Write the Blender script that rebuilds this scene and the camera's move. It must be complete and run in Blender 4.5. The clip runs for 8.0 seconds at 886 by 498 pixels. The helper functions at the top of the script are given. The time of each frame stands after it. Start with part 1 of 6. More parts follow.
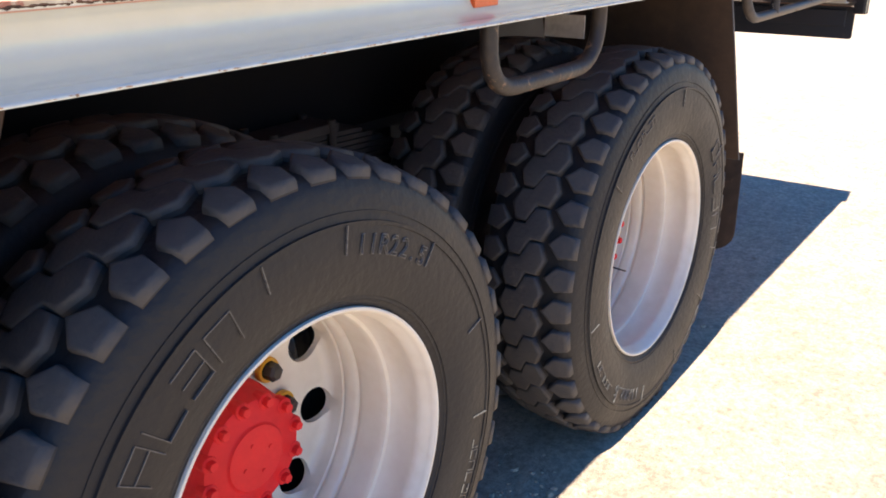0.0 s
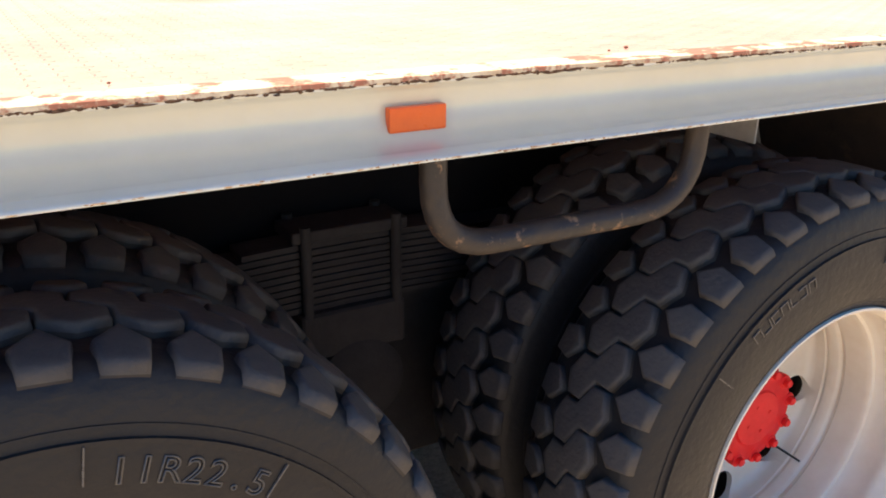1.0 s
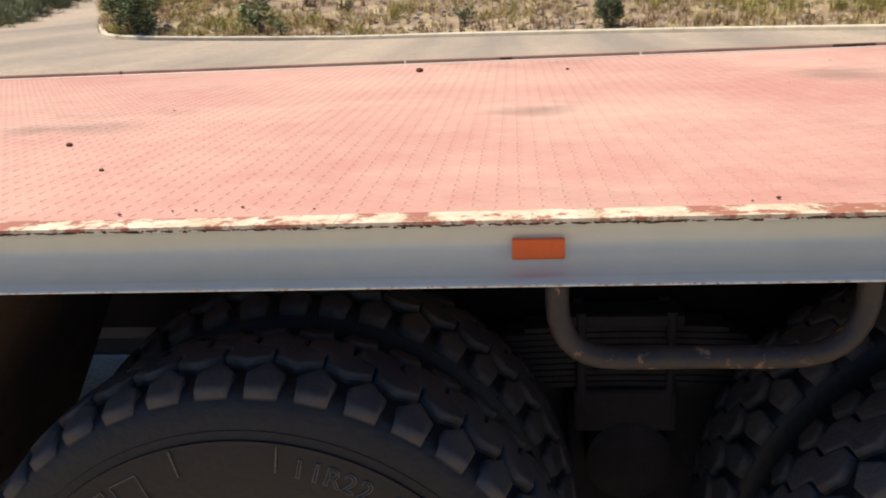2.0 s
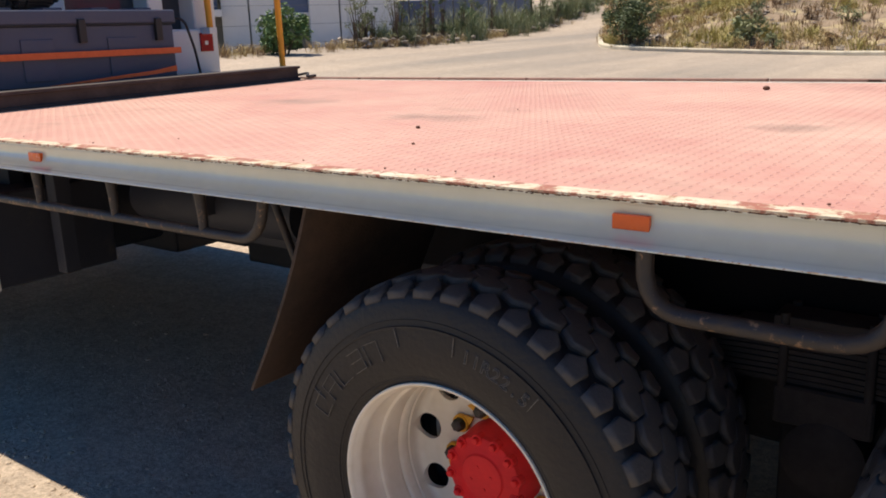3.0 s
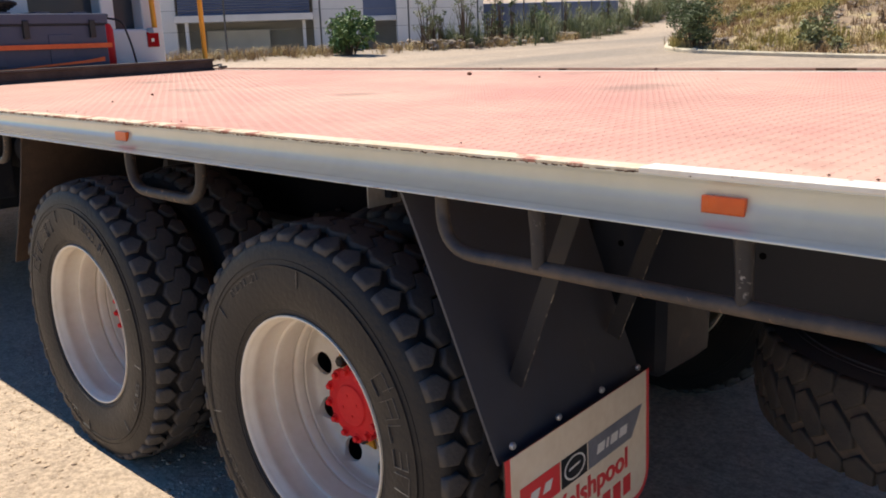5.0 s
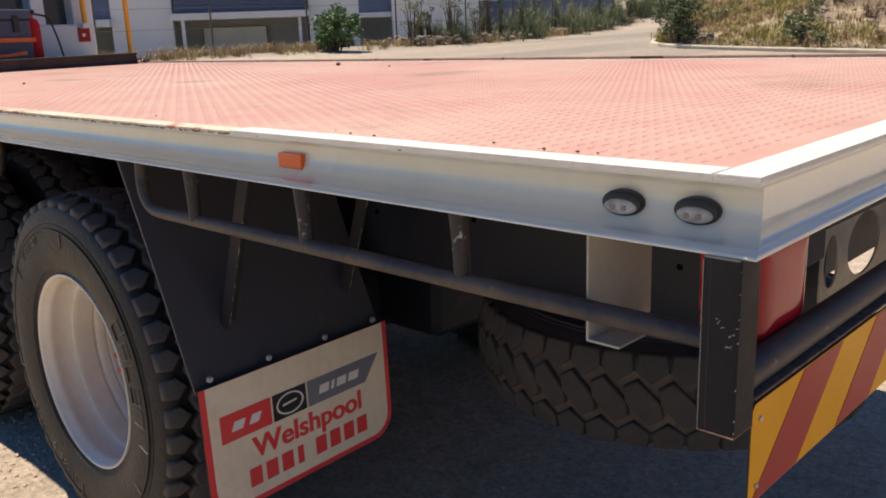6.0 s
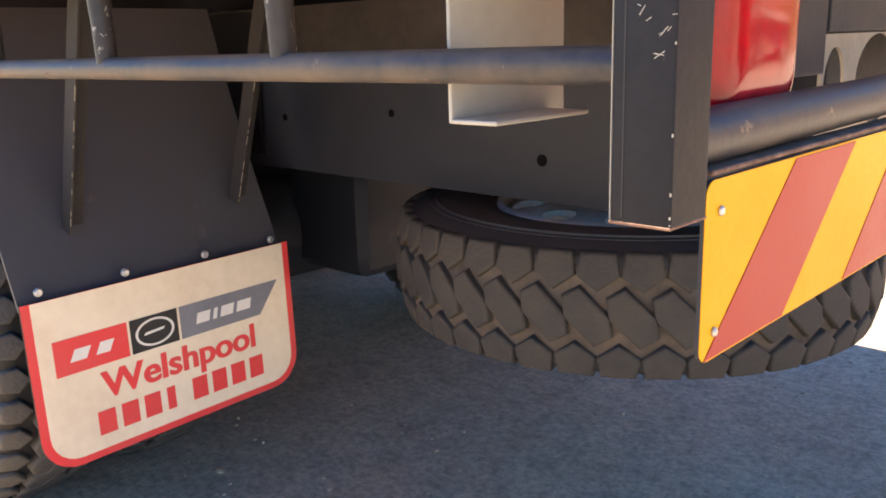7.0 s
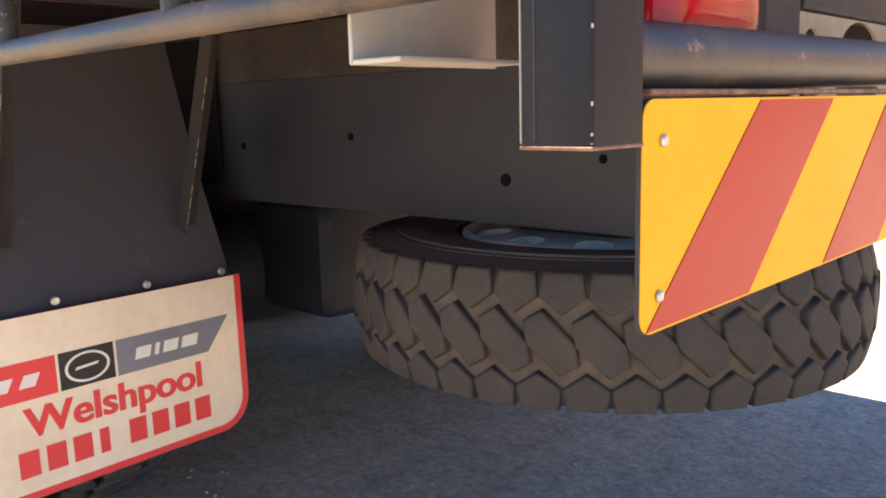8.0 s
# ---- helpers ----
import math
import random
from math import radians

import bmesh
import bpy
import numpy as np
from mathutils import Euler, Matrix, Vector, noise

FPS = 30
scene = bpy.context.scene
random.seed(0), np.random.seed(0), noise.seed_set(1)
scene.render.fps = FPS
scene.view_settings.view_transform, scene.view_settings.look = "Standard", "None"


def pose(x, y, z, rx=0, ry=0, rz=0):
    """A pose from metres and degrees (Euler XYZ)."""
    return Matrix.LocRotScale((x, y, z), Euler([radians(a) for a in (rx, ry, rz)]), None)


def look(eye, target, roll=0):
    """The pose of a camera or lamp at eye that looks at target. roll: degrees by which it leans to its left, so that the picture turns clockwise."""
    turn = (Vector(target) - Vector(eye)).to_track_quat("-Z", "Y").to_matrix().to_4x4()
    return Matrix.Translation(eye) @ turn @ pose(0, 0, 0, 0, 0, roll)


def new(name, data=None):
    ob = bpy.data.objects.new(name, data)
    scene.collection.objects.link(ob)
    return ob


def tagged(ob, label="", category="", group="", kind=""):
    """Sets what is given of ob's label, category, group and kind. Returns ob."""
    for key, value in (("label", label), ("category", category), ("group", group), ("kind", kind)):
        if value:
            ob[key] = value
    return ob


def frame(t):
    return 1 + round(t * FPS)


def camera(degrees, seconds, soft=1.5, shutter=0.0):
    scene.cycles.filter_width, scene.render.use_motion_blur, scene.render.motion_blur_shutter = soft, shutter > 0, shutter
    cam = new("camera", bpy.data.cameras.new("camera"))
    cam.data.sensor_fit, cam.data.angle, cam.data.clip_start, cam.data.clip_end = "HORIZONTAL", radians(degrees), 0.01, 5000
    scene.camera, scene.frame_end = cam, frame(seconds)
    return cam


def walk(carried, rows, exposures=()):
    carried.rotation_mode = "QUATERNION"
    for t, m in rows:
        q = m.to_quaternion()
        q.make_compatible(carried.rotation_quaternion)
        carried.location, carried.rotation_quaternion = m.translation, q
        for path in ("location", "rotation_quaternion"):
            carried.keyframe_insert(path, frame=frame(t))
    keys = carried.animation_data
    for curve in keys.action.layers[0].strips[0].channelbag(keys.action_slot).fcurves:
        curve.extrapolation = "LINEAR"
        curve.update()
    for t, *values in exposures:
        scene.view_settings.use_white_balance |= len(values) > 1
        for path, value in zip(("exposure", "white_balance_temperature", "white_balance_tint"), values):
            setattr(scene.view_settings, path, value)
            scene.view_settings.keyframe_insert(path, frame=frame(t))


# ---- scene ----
cam = camera(54.93, 8.0, soft=1.8, shutter=0.06)
PATH = [
    (0.0, pose(-0.782, -0.765, 1.330, 69.05, 0, -53.65) @ pose(0, 0, 0, 0, 0, -0.32)),
    (0.2, pose(-0.610, -0.780, 1.332, 69.17, 0, -50.25) @ pose(0, 0, 0, 0, 0, 0.74)),
    (0.5, pose(-0.386, -0.767, 1.349, 69.17, 0, -45.09) @ pose(0, 0, 0, 0, 0, 1.08)),
    (0.7, pose(-0.227, -0.773, 1.355, 69.79, 0, -39.43) @ pose(0, 0, 0, 0, 0, 0.73)),
    (1.0, pose(0.004, -0.771, 1.402, 69.81, 0, -30.12) @ pose(0, 0, 0, 0, 0, 0.66)),
    (1.2, pose(0.124, -0.786, 1.440, 69.85, 0, -23.92) @ pose(0, 0, 0, 0, 0, -0.09)),
    (1.5, pose(0.262, -0.885, 1.477, 72.11, 0, -14.77) @ pose(0, 0, 0, 0, 0, -3.09)),
    (1.7, pose(0.320, -0.964, 1.519, 72.98, 0, -7.59) @ pose(0, 0, 0, 0, 0, -3.43)),
    (2.0, pose(0.416, -1.063, 1.543, 73.66, 0, 5.22) @ pose(0, 0, 0, 0, 0, -2.55)),
    (2.2, pose(0.508, -1.108, 1.535, 74.27, 0, 14.39) @ pose(0, 0, 0, 0, 0, -2.45)),
    (3.3, pose(1.340, -1.371, 1.561, 75.73, 0, 40.10) @ pose(0, 0, 0, 0, 0, -1.98)),
    (3.5, pose(1.533, -1.361, 1.545, 75.80, 0, 40.80) @ pose(0, 0, 0, 0, 0, -1.94)),
    (3.7, pose(1.734, -1.367, 1.554, 75.89, 0, 41.32) @ pose(0, 0, 0, 0, 0, -2.03)),
    (4.0, pose(2.047, -1.388, 1.545, 75.90, 0, 42.46) @ pose(0, 0, 0, 0, 0, -2.08)),
    (4.2, pose(2.245, -1.381, 1.540, 75.87, 0, 43.08) @ pose(0, 0, 0, 0, 0, -2.15)),
    (4.5, pose(2.556, -1.326, 1.513, 75.97, 0, 43.69) @ pose(0, 0, 0, 0, 0, -1.97)),
    (4.6, pose(2.642, -1.292, 1.503, 76.01, 0, 43.79) @ pose(0, 0, 0, 0, 0, -1.89)),
    (5.8, pose(3.668, -0.978, 1.456, 75.99, 0, 44.38) @ pose(0, 0, 0, 0, 0, -2.13)),
    (6.0, pose(3.733, -0.889, 1.432, 75.87, 0, 44.44) @ pose(0, 0, 0, 0, 0, -2.12)),
    (6.2, pose(3.730, -0.789, 1.371, 75.81, 0, 44.37) @ pose(0, 0, 0, 0, 0, -2.04)),
    (6.3, pose(3.706, -0.746, 1.335, 75.41, 0, 44.26) @ pose(0, 0, 0, 0, 0, -2.25)),
    (6.5, pose(3.658, -0.656, 1.255, 75.27, 0, 44.15) @ pose(0, 0, 0, 0, 0, -2.28)),
    (6.7, pose(3.625, -0.588, 1.178, 75.40, 0, 43.88) @ pose(0, 0, 0, 0, 0, -1.97)),
    (6.8, pose(3.612, -0.553, 1.138, 75.58, 0, 43.87) @ pose(0, 0, 0, 0, 0, -1.65)),
    (7.0, pose(3.602, -0.503, 1.083, 76.28, 0, 43.81) @ pose(0, 0, 0, 0, 0, -1.65)),
    (7.2, pose(3.600, -0.468, 1.047, 77.77, 0, 43.95) @ pose(0, 0, 0, 0, 0, -1.49)),
    (7.5, pose(3.575, -0.433, 1.005, 79.44, 0, 43.91) @ pose(0, 0, 0, 0, 0, -1.53)),
    (7.6, pose(3.564, -0.424, 0.994, 79.93, 0, 43.87) @ pose(0, 0, 0, 0, 0, -1.60)),
    (7.8, pose(3.558, -0.405, 0.979, 80.46, 0, 43.78) @ pose(0, 0, 0, 0, 0, -1.51)),
    (7.9, pose(3.564, -0.393, 0.978, 80.55, 0, 43.52) @ pose(0, 0, 0, 0, 0, -1.50)),
    (8.0, pose(3.576, -0.378, 0.980, 80.66, 0, 43.29) @ pose(0, 0, 0, 0, 0, -1.38)),
]
EXPOSURES = [
    (0.0, 1.60, 6200, 10), (0.5, 1.62, 6500, 10), (1.0, 1.57, 7000, 9), (1.2, 1.32, 6850, 17), (1.5, 0.95, 6800, 23), (1.7, 0.76, 6700, 22), (2.0, 0.50, 6600, 9), (3.3, 0.55, 6450, 10), (4.7, 0.68, 6450, 10),
    (5.8, 0.50, 6500, 10), (6.2, 0.48, 6500, 10), (6.5, 1.10, 6700, 10), (7.0, 2.44, 7000, 10), (7.5, 2.62, 6880, 13), (7.8, 2.58, 6900, 12), (8.0, 2.42, 7100, 10),
]

walk(cam, PATH, EXPOSURES)

# ---- daylight ----
SUN_TO = Vector((-0.47, -0.036, 1.0)).normalized()
world = bpy.data.worlds.new("daylight")
scene.world = world
world.use_nodes = True
wn = world.node_tree.nodes
sky = wn.new("ShaderNodeTexSky")
sky.sky_type = "NISHITA"
sky.sun_disc = False
sky.sun_elevation = math.asin(SUN_TO.z)
sky.sun_rotation = math.atan2(SUN_TO.x, SUN_TO.y)
sky.air_density, sky.dust_density, sky.ozone_density = 1.0, 0.1, 3.5
wn["Background"].inputs[1].default_value = 0.074
deep = wn.new("ShaderNodeHueSaturation")
deep.inputs["Hue"].default_value, deep.inputs["Saturation"].default_value = 0.506, 1.33
world.node_tree.links.new(sky.outputs[0], deep.inputs["Color"])
world.node_tree.links.new(deep.outputs[0], wn["Background"].inputs[0])
sun_data = bpy.data.lights.new("sun", "SUN")
sun_data.energy, sun_data.angle, sun_data.color = 4.9, radians(0.53), (1.0, 0.905, 0.755)
sun = new("sun", sun_data)
sun.matrix_world = look(SUN_TO * 40, (0, 0, 0))


# ---- materials ----
def material(name, color, rough=0.6, metal=0.0, dark=None, scale=6.0, amount=0.5, fine=60.0, bump=0.15, bump_scale=120.0,
             coat=0.0, spec=0.4, stain=None, stain_scale=9.0, stain_at=0.62, stain_soft=0.05, per_object=0.0, rough_var=0.12):
    """A painted or raw surface: base colour, broad stains, fine grain, relief."""
    m = bpy.data.materials.new(name)
    m.use_nodes = True
    nt = m.node_tree
    n, l = nt.nodes, nt.links
    b = n["Principled BSDF"]
    co = n.new("ShaderNodeTexCoord").outputs["Object"]
    broad = n.new("ShaderNodeTexNoise")
    broad.inputs["Scale"].default_value, broad.inputs["Detail"].default_value, broad.inputs["Roughness"].default_value = scale, 8, 0.62
    l.new(co, broad.inputs["Vector"])
    grain = n.new("ShaderNodeTexNoise")
    grain.inputs["Scale"].default_value, grain.inputs["Detail"].default_value = fine, 4
    l.new(co, grain.inputs["Vector"])
    add = n.new("ShaderNodeMath")
    add.operation = "MULTIPLY_ADD"
    l.new(grain.outputs[0], add.inputs[0])
    add.inputs[1].default_value = 0.35
    l.new(broad.outputs[0], add.inputs[2])
    ramp = n.new("ShaderNodeMapRange")
    l.new(add.outputs[0], ramp.inputs[0])
    ramp.inputs[1].default_value, ramp.inputs[2].default_value = 0.50, 0.88
    mul = n.new("ShaderNodeMath")
    mul.operation = "MULTIPLY"
    l.new(ramp.outputs[0], mul.inputs[0])
    mul.inputs[1].default_value = amount
    mix = n.new("ShaderNodeMix")
    mix.data_type = "RGBA"
    mix.inputs[6].default_value = (*color, 1)
    mix.inputs[7].default_value = (*(dark or tuple(c * 0.55 for c in color)), 1)
    l.new(mul.outputs[0], mix.inputs[0])
    out = mix.outputs[2]
    if stain:
        st = n.new("ShaderNodeTexNoise")
        st.inputs["Scale"].default_value, st.inputs["Detail"].default_value, st.inputs["Roughness"].default_value = stain_scale, 10, 0.7
        l.new(co, st.inputs["Vector"])
        sr = n.new("ShaderNodeMapRange")
        l.new(st.outputs[0], sr.inputs[0])
        sr.inputs[1].default_value, sr.inputs[2].default_value = stain_at, stain_at + stain_soft
        m2 = n.new("ShaderNodeMix")
        m2.data_type = "RGBA"
        l.new(sr.outputs[0], m2.inputs[0])
        l.new(out, m2.inputs[6])
        m2.inputs[7].default_value = (*stain, 1)
        out = m2.outputs[2]
    if per_object:
        info = n.new("ShaderNodeObjectInfo")
        hs = n.new("ShaderNodeHueSaturation")
        mr = n.new("ShaderNodeMapRange")
        l.new(info.outputs["Random"], mr.inputs[0])
        mr.inputs[3].default_value, mr.inputs[4].default_value = 1 - per_object, 1 + per_object
        l.new(mr.outputs[0], hs.inputs["Value"])
        l.new(out, hs.inputs["Color"])
        out = hs.outputs[0]
    l.new(out, b.inputs["Base Color"])
    rr = n.new("ShaderNodeMapRange")
    l.new(add.outputs[0], rr.inputs[0])
    rr.inputs[1].default_value, rr.inputs[2].default_value = 0.4, 0.95
    rr.inputs[3].default_value, rr.inputs[4].default_value = max(0.03, rough - rough_var), min(1, rough + rough_var)
    l.new(rr.outputs[0], b.inputs["Roughness"])
    b.inputs["Metallic"].default_value = metal
    b.inputs["Coat Weight"].default_value = coat
    b.inputs["Specular IOR Level"].default_value = spec
    if bump:
        bn = n.new("ShaderNodeTexNoise")
        bn.inputs["Scale"].default_value, bn.inputs["Detail"].default_value = bump_scale, 5
        l.new(co, bn.inputs["Vector"])
        bp = n.new("ShaderNodeBump")
        bp.inputs["Strength"].default_value, bp.inputs["Distance"].default_value = bump, 0.004
        l.new(bn.outputs[0], bp.inputs["Height"])
        l.new(bp.outputs[0], b.inputs["Normal"])
    return m


M = {}
M["deck"] = material("faded_red_deck_paint", (0.490, 0.242, 0.192), 0.7, dark=(0.545, 0.355, 0.278), scale=1.3, amount=0.95, fine=14, bump=0.12, bump_scale=40, stain=(0.35, 0.205, 0.155), stain_scale=1.9, stain_at=0.57, stain_soft=0.20)
M["deck_lug"] = material("scuffed_lug_paint", (0.465, 0.225, 0.178), 0.65, dark=(0.538, 0.348, 0.272), scale=1.3, amount=0.95, fine=14, bump=0.1, stain=(0.34, 0.195, 0.148), stain_scale=1.9, stain_at=0.57, stain_soft=0.20)
M["rail"] = material("white_rail_enamel", (0.67, 0.68, 0.61), 0.15, dark=(0.55, 0.555, 0.475), scale=3, amount=0.5, fine=30, bump=0.008, bump_scale=25, coat=1.0)
M["edge"] = material("chipped_rail_edge", (0.68, 0.61, 0.46), 0.6, dark=(0.42, 0.27, 0.15), scale=13, amount=0.9, fine=70, stain=(0.34, 0.135, 0.085), stain_scale=15, stain_at=0.49, bump=0.3)
M["edge_mid"] = material("cream_rail_edge", (0.68, 0.60, 0.46), 0.6, dark=(0.48, 0.36, 0.23), scale=13, amount=0.9, fine=70, stain=(0.42, 0.165, 0.115), stain_scale=8, stain_at=0.565, stain_soft=0.05, bump=0.3)
M["rust_pale"] = material("rust_dusty", (0.26, 0.15, 0.10), 0.9, dark=(0.12, 0.06, 0.04), scale=60, amount=0.9, bump=0.3)
M["rust"] = material("rust_line", (0.075, 0.036, 0.018), 0.9, dark=(0.03, 0.015, 0.01), scale=30, amount=0.9, bump=0.5)
M["rubber"] = material("tyre_rubber", (0.0122, 0.0124, 0.0150), 0.5, dark=(0.0245, 0.0230, 0.0222), scale=5, amount=0.9, fine=90, bump=0.5, bump_scale=70, spec=0.28, stain=(0.040, 0.034, 0.029), stain_scale=7, stain_at=0.60, stain_soft=0.2)
M["tread"] = material("worn_tread_rubber", (0.050, 0.050, 0.055), 0.66, dark=(0.090, 0.080, 0.070), scale=9, amount=0.9, fine=70, bump=0.45, bump_scale=110, spec=0.3, stain=(0.15, 0.125, 0.10), stain_scale=24, stain_at=0.62, stain_soft=0.16)
M["spare_carcass"] = material("dusty_groove_rubber", (0.115, 0.088, 0.068), 0.9, dark=(0.05, 0.041, 0.035), scale=7, amount=0.9, fine=60, bump=0.3)
M["spare_wall"] = material("faded_spare_sidewall", (0.036, 0.037, 0.042), 0.6, dark=(0.055, 0.051, 0.048), scale=5, amount=0.8, fine=40, bump=0.2)
M["spare_tread"] = material("spare_tread_rubber", (0.036, 0.034, 0.033), 0.8, dark=(0.066, 0.056, 0.047), scale=8, amount=0.9, fine=60, bump=0.35, bump_scale=140, spec=0.25)
M["dusty"] = material("dusty_brown_casting", (0.040, 0.034, 0.032), 0.85, dark=(0.022, 0.020, 0.020), scale=7, amount=0.9, fine=40, bump=0.3)
M["panel_grey"] = material("dull_grey_panel", (0.30, 0.265, 0.21), 0.6, dark=(0.19, 0.16, 0.125), scale=5, amount=0.7, fine=40, bump=0.06)
M["groove"] = material("black_groove_rubber", (0.034, 0.032, 0.032), 0.75, dark=(0.062, 0.053, 0.045), scale=9, amount=0.8, fine=60, bump=0.3, spec=0.2)
# Far paler than the tyre: the glint on raised marks is in the colour.
M["letter"] = material("letter_glint_rubber", (0.105, 0.10, 0.095), 0.32, scale=12, amount=0.6, bump=0.1, spec=0.5)
M["wheel"] = material("white_wheel_paint", (0.77, 0.725, 0.63), 0.36, dark=(0.58, 0.50, 0.38), scale=4, amount=0.55, fine=35, bump=0.06, bump_scale=60, coat=0.2, stain=(0.30, 0.22, 0.16), stain_scale=11, stain_at=0.70)
M["hub"] = material("red_hub_paint", (0.70, 0.020, 0.024), 0.5, spec=0.2, dark=(0.50, 0.02, 0.022), scale=14, amount=0.6, bump=0.2, bump_scale=80)
M["yellow"] = material("yellow_nut_pointer", (0.75, 0.36, 0.02), 0.5, scale=20, amount=0.5, bump=0.1)
M["nut"] = material("greasy_black_nut", (0.025, 0.022, 0.02), 0.45, dark=(0.06, 0.05, 0.04), scale=30, amount=0.6)
M["dark_steel"] = material("black_chassis_paint", (0.018, 0.021, 0.030), 0.6, spec=0.28, dark=(0.030, 0.031, 0.038), scale=4, amount=0.8, fine=30, bump=0.18, stain=(0.055, 0.048, 0.044), stain_scale=5, stain_at=0.60, stain_soft=0.15)
M["tube"] = material("scuffed_black_tube", (0.032, 0.032, 0.037), 0.5, spec=0.3, dark=(0.115, 0.090, 0.070), scale=8, amount=0.95, fine=50, bump=0.08, stain=(0.24, 0.16, 0.105), stain_scale=30, stain_at=0.64)
M["rust_lip"] = material("rusty_lip", (0.34, 0.20, 0.10), 0.9, dark=(0.16, 0.085, 0.045), scale=30, amount=0.9, bump=0.3)
M["handle"] = material("scuffed_handle_tube", (0.020, 0.020, 0.024), 0.5, spec=0.35, dark=(0.046, 0.034, 0.026), scale=16, amount=0.95, fine=80, bump=0.35, bump_scale=90, stain=(0.24, 0.145, 0.085), stain_scale=36, stain_at=0.585, stain_soft=0.08)
M["stay"] = material("worn_stay_steel", (0.026, 0.026, 0.030), 0.55, dark=(0.045, 0.040, 0.036), scale=9, amount=0.8, fine=60, bump=0.2, spec=0.25, stain=(0.16, 0.14, 0.12), stain_scale=60, stain_at=0.66)
# Near-black paint for the shade inside a hole.
M["hole"] = material("hole_shade_black", (0.004, 0.004, 0.005), 0.9, spec=0.05, scale=9, bump=0.0)
M["strut"] = material("chipped_strut_paint", (0.022, 0.022, 0.026), 0.5, spec=0.3, dark=(0.055, 0.046, 0.040), scale=12, amount=0.8, fine=70, bump=0.2, stain=(0.40, 0.37, 0.34), stain_scale=62, stain_at=0.595)
# Near-black colour standing in for the deep shade under the deck.
M["deck_shade"] = material("painted_deck_shade", (0.007, 0.007, 0.009), 0.9, spec=0.1, dark=(0.013, 0.012, 0.012), scale=5, amount=0.8, bump=0.1)
M["scuff"] = material("tan_scuff", (0.30, 0.21, 0.14), 0.7, dark=(0.18, 0.12, 0.08), scale=60, amount=0.8, bump=0.1)
M["post"] = material("scratched_black_post", (0.010, 0.011, 0.016), 0.5, spec=0.16, dark=(0.022, 0.020, 0.020), scale=10, amount=0.8, fine=70, bump=0.10, stain=(0.26, 0.25, 0.24), stain_scale=95, stain_at=0.685)
M["flap"] = material("black_flap_rubber", (0.047, 0.053, 0.073), 0.55, dark=(0.057, 0.055, 0.058), scale=3, amount=0.8, fine=25, bump=0.14, bump_scale=40, spec=0.45, stain=(0.10, 0.092, 0.088), stain_scale=7, stain_at=0.62, stain_soft=0.12)
M["guard"] = material("rusty_guard_flap", (0.066, 0.040, 0.027), 0.8, dark=(0.028, 0.021, 0.017), scale=4, amount=0.9, fine=30, bump=0.3, stain=(0.13, 0.07, 0.04), stain_scale=6, stain_at=0.62, stain_soft=0.12)
M["sign_white"] = material("mud_stained_white_plastic", (0.79, 0.69, 0.545), 0.5, dark=(0.62, 0.50, 0.36), scale=5, amount=0.55, fine=40, bump=0.05)
M["sign_red"] = material("red_print", (0.72, 0.045, 0.05), 0.45, dark=(0.62, 0.09, 0.08), scale=8, amount=0.5, bump=0.03)
M["sign_black"] = material("black_print", (0.018, 0.018, 0.02), 0.4, scale=10, bump=0.03)
M["sign_grey"] = material("grey_print", (0.19, 0.20, 0.235), 0.45, scale=8, amount=0.4, bump=0.03)
M["sign_pale"] = material("pale_print", (0.74, 0.72, 0.69), 0.5, scale=8, amount=0.3, bump=0.03)
M["chev_yellow"] = material("reflective_yellow", (0.84, 0.395, 0.010), 0.5, dark=(0.72, 0.315, 0.02), scale=4, amount=0.5, fine=120, bump=0.02, spec=0.15)
M["chev_red"] = material("reflective_red", (0.38, 0.034, 0.028), 0.4, dark=(0.42, 0.062, 0.045), scale=4, amount=0.5, fine=120, bump=0.02, spec=0.15)
M["bolt"] = material("zinc_bolt", (0.55, 0.55, 0.55), 0.35, metal=0.7, scale=20, bump=0.05)
M["orange"] = material("orange_lens", (0.82, 0.125, 0.008), 0.3, dark=(0.62, 0.08, 0.01), scale=25, amount=0.4, bump=0.1, bump_scale=200, coat=0.3)
M["lamp_red"] = material("red_tail_lens", (0.36, 0.006, 0.012), 0.08, dark=(0.20, 0.003, 0.006), scale=12, amount=0.7, bump=0.0, spec=0.25, coat=0.1)
M["lamp_amber"] = material("amber_tail_lens", (0.38, 0.038, 0.007), 0.2, dark=(0.28, 0.022, 0.006), scale=12, amount=0.5, bump=0.1, bump_scale=160, spec=0.15)
M["lamp_black"] = material("black_lamp_housing", (0.02, 0.02, 0.021), 0.4, scale=10, bump=0.05)
M["lamp_clear"] = material("smoked_clear_lens", (0.46, 0.45, 0.43), 0.15, dark=(0.18, 0.18, 0.18), scale=30, amount=0.8, bump=0.1, coat=0.6)
M["plate_white"] = material("white_bracket_paint", (0.43, 0.41, 0.355), 0.5, dark=(0.33, 0.295, 0.24), scale=6, amount=0.6, bump=0.05)
M["blue_rim"] = material("pale_spare_rim_paint", (0.62, 0.60, 0.56), 0.55, dark=(0.28, 0.24, 0.20), scale=7, amount=0.7, bump=0.1)
M["plastic"] = material("grey_toolbox_plastic", (0.060, 0.072, 0.115), 0.5, dark=(0.09, 0.095, 0.12), scale=5, amount=0.6, fine=40, bump=0.15)
M["strap"] = material("orange_strap_webbing", (0.80, 0.17, 0.05), 0.8, dark=(0.6, 0.12, 0.04), scale=20, amount=0.5, bump=0.3, bump_scale=300)
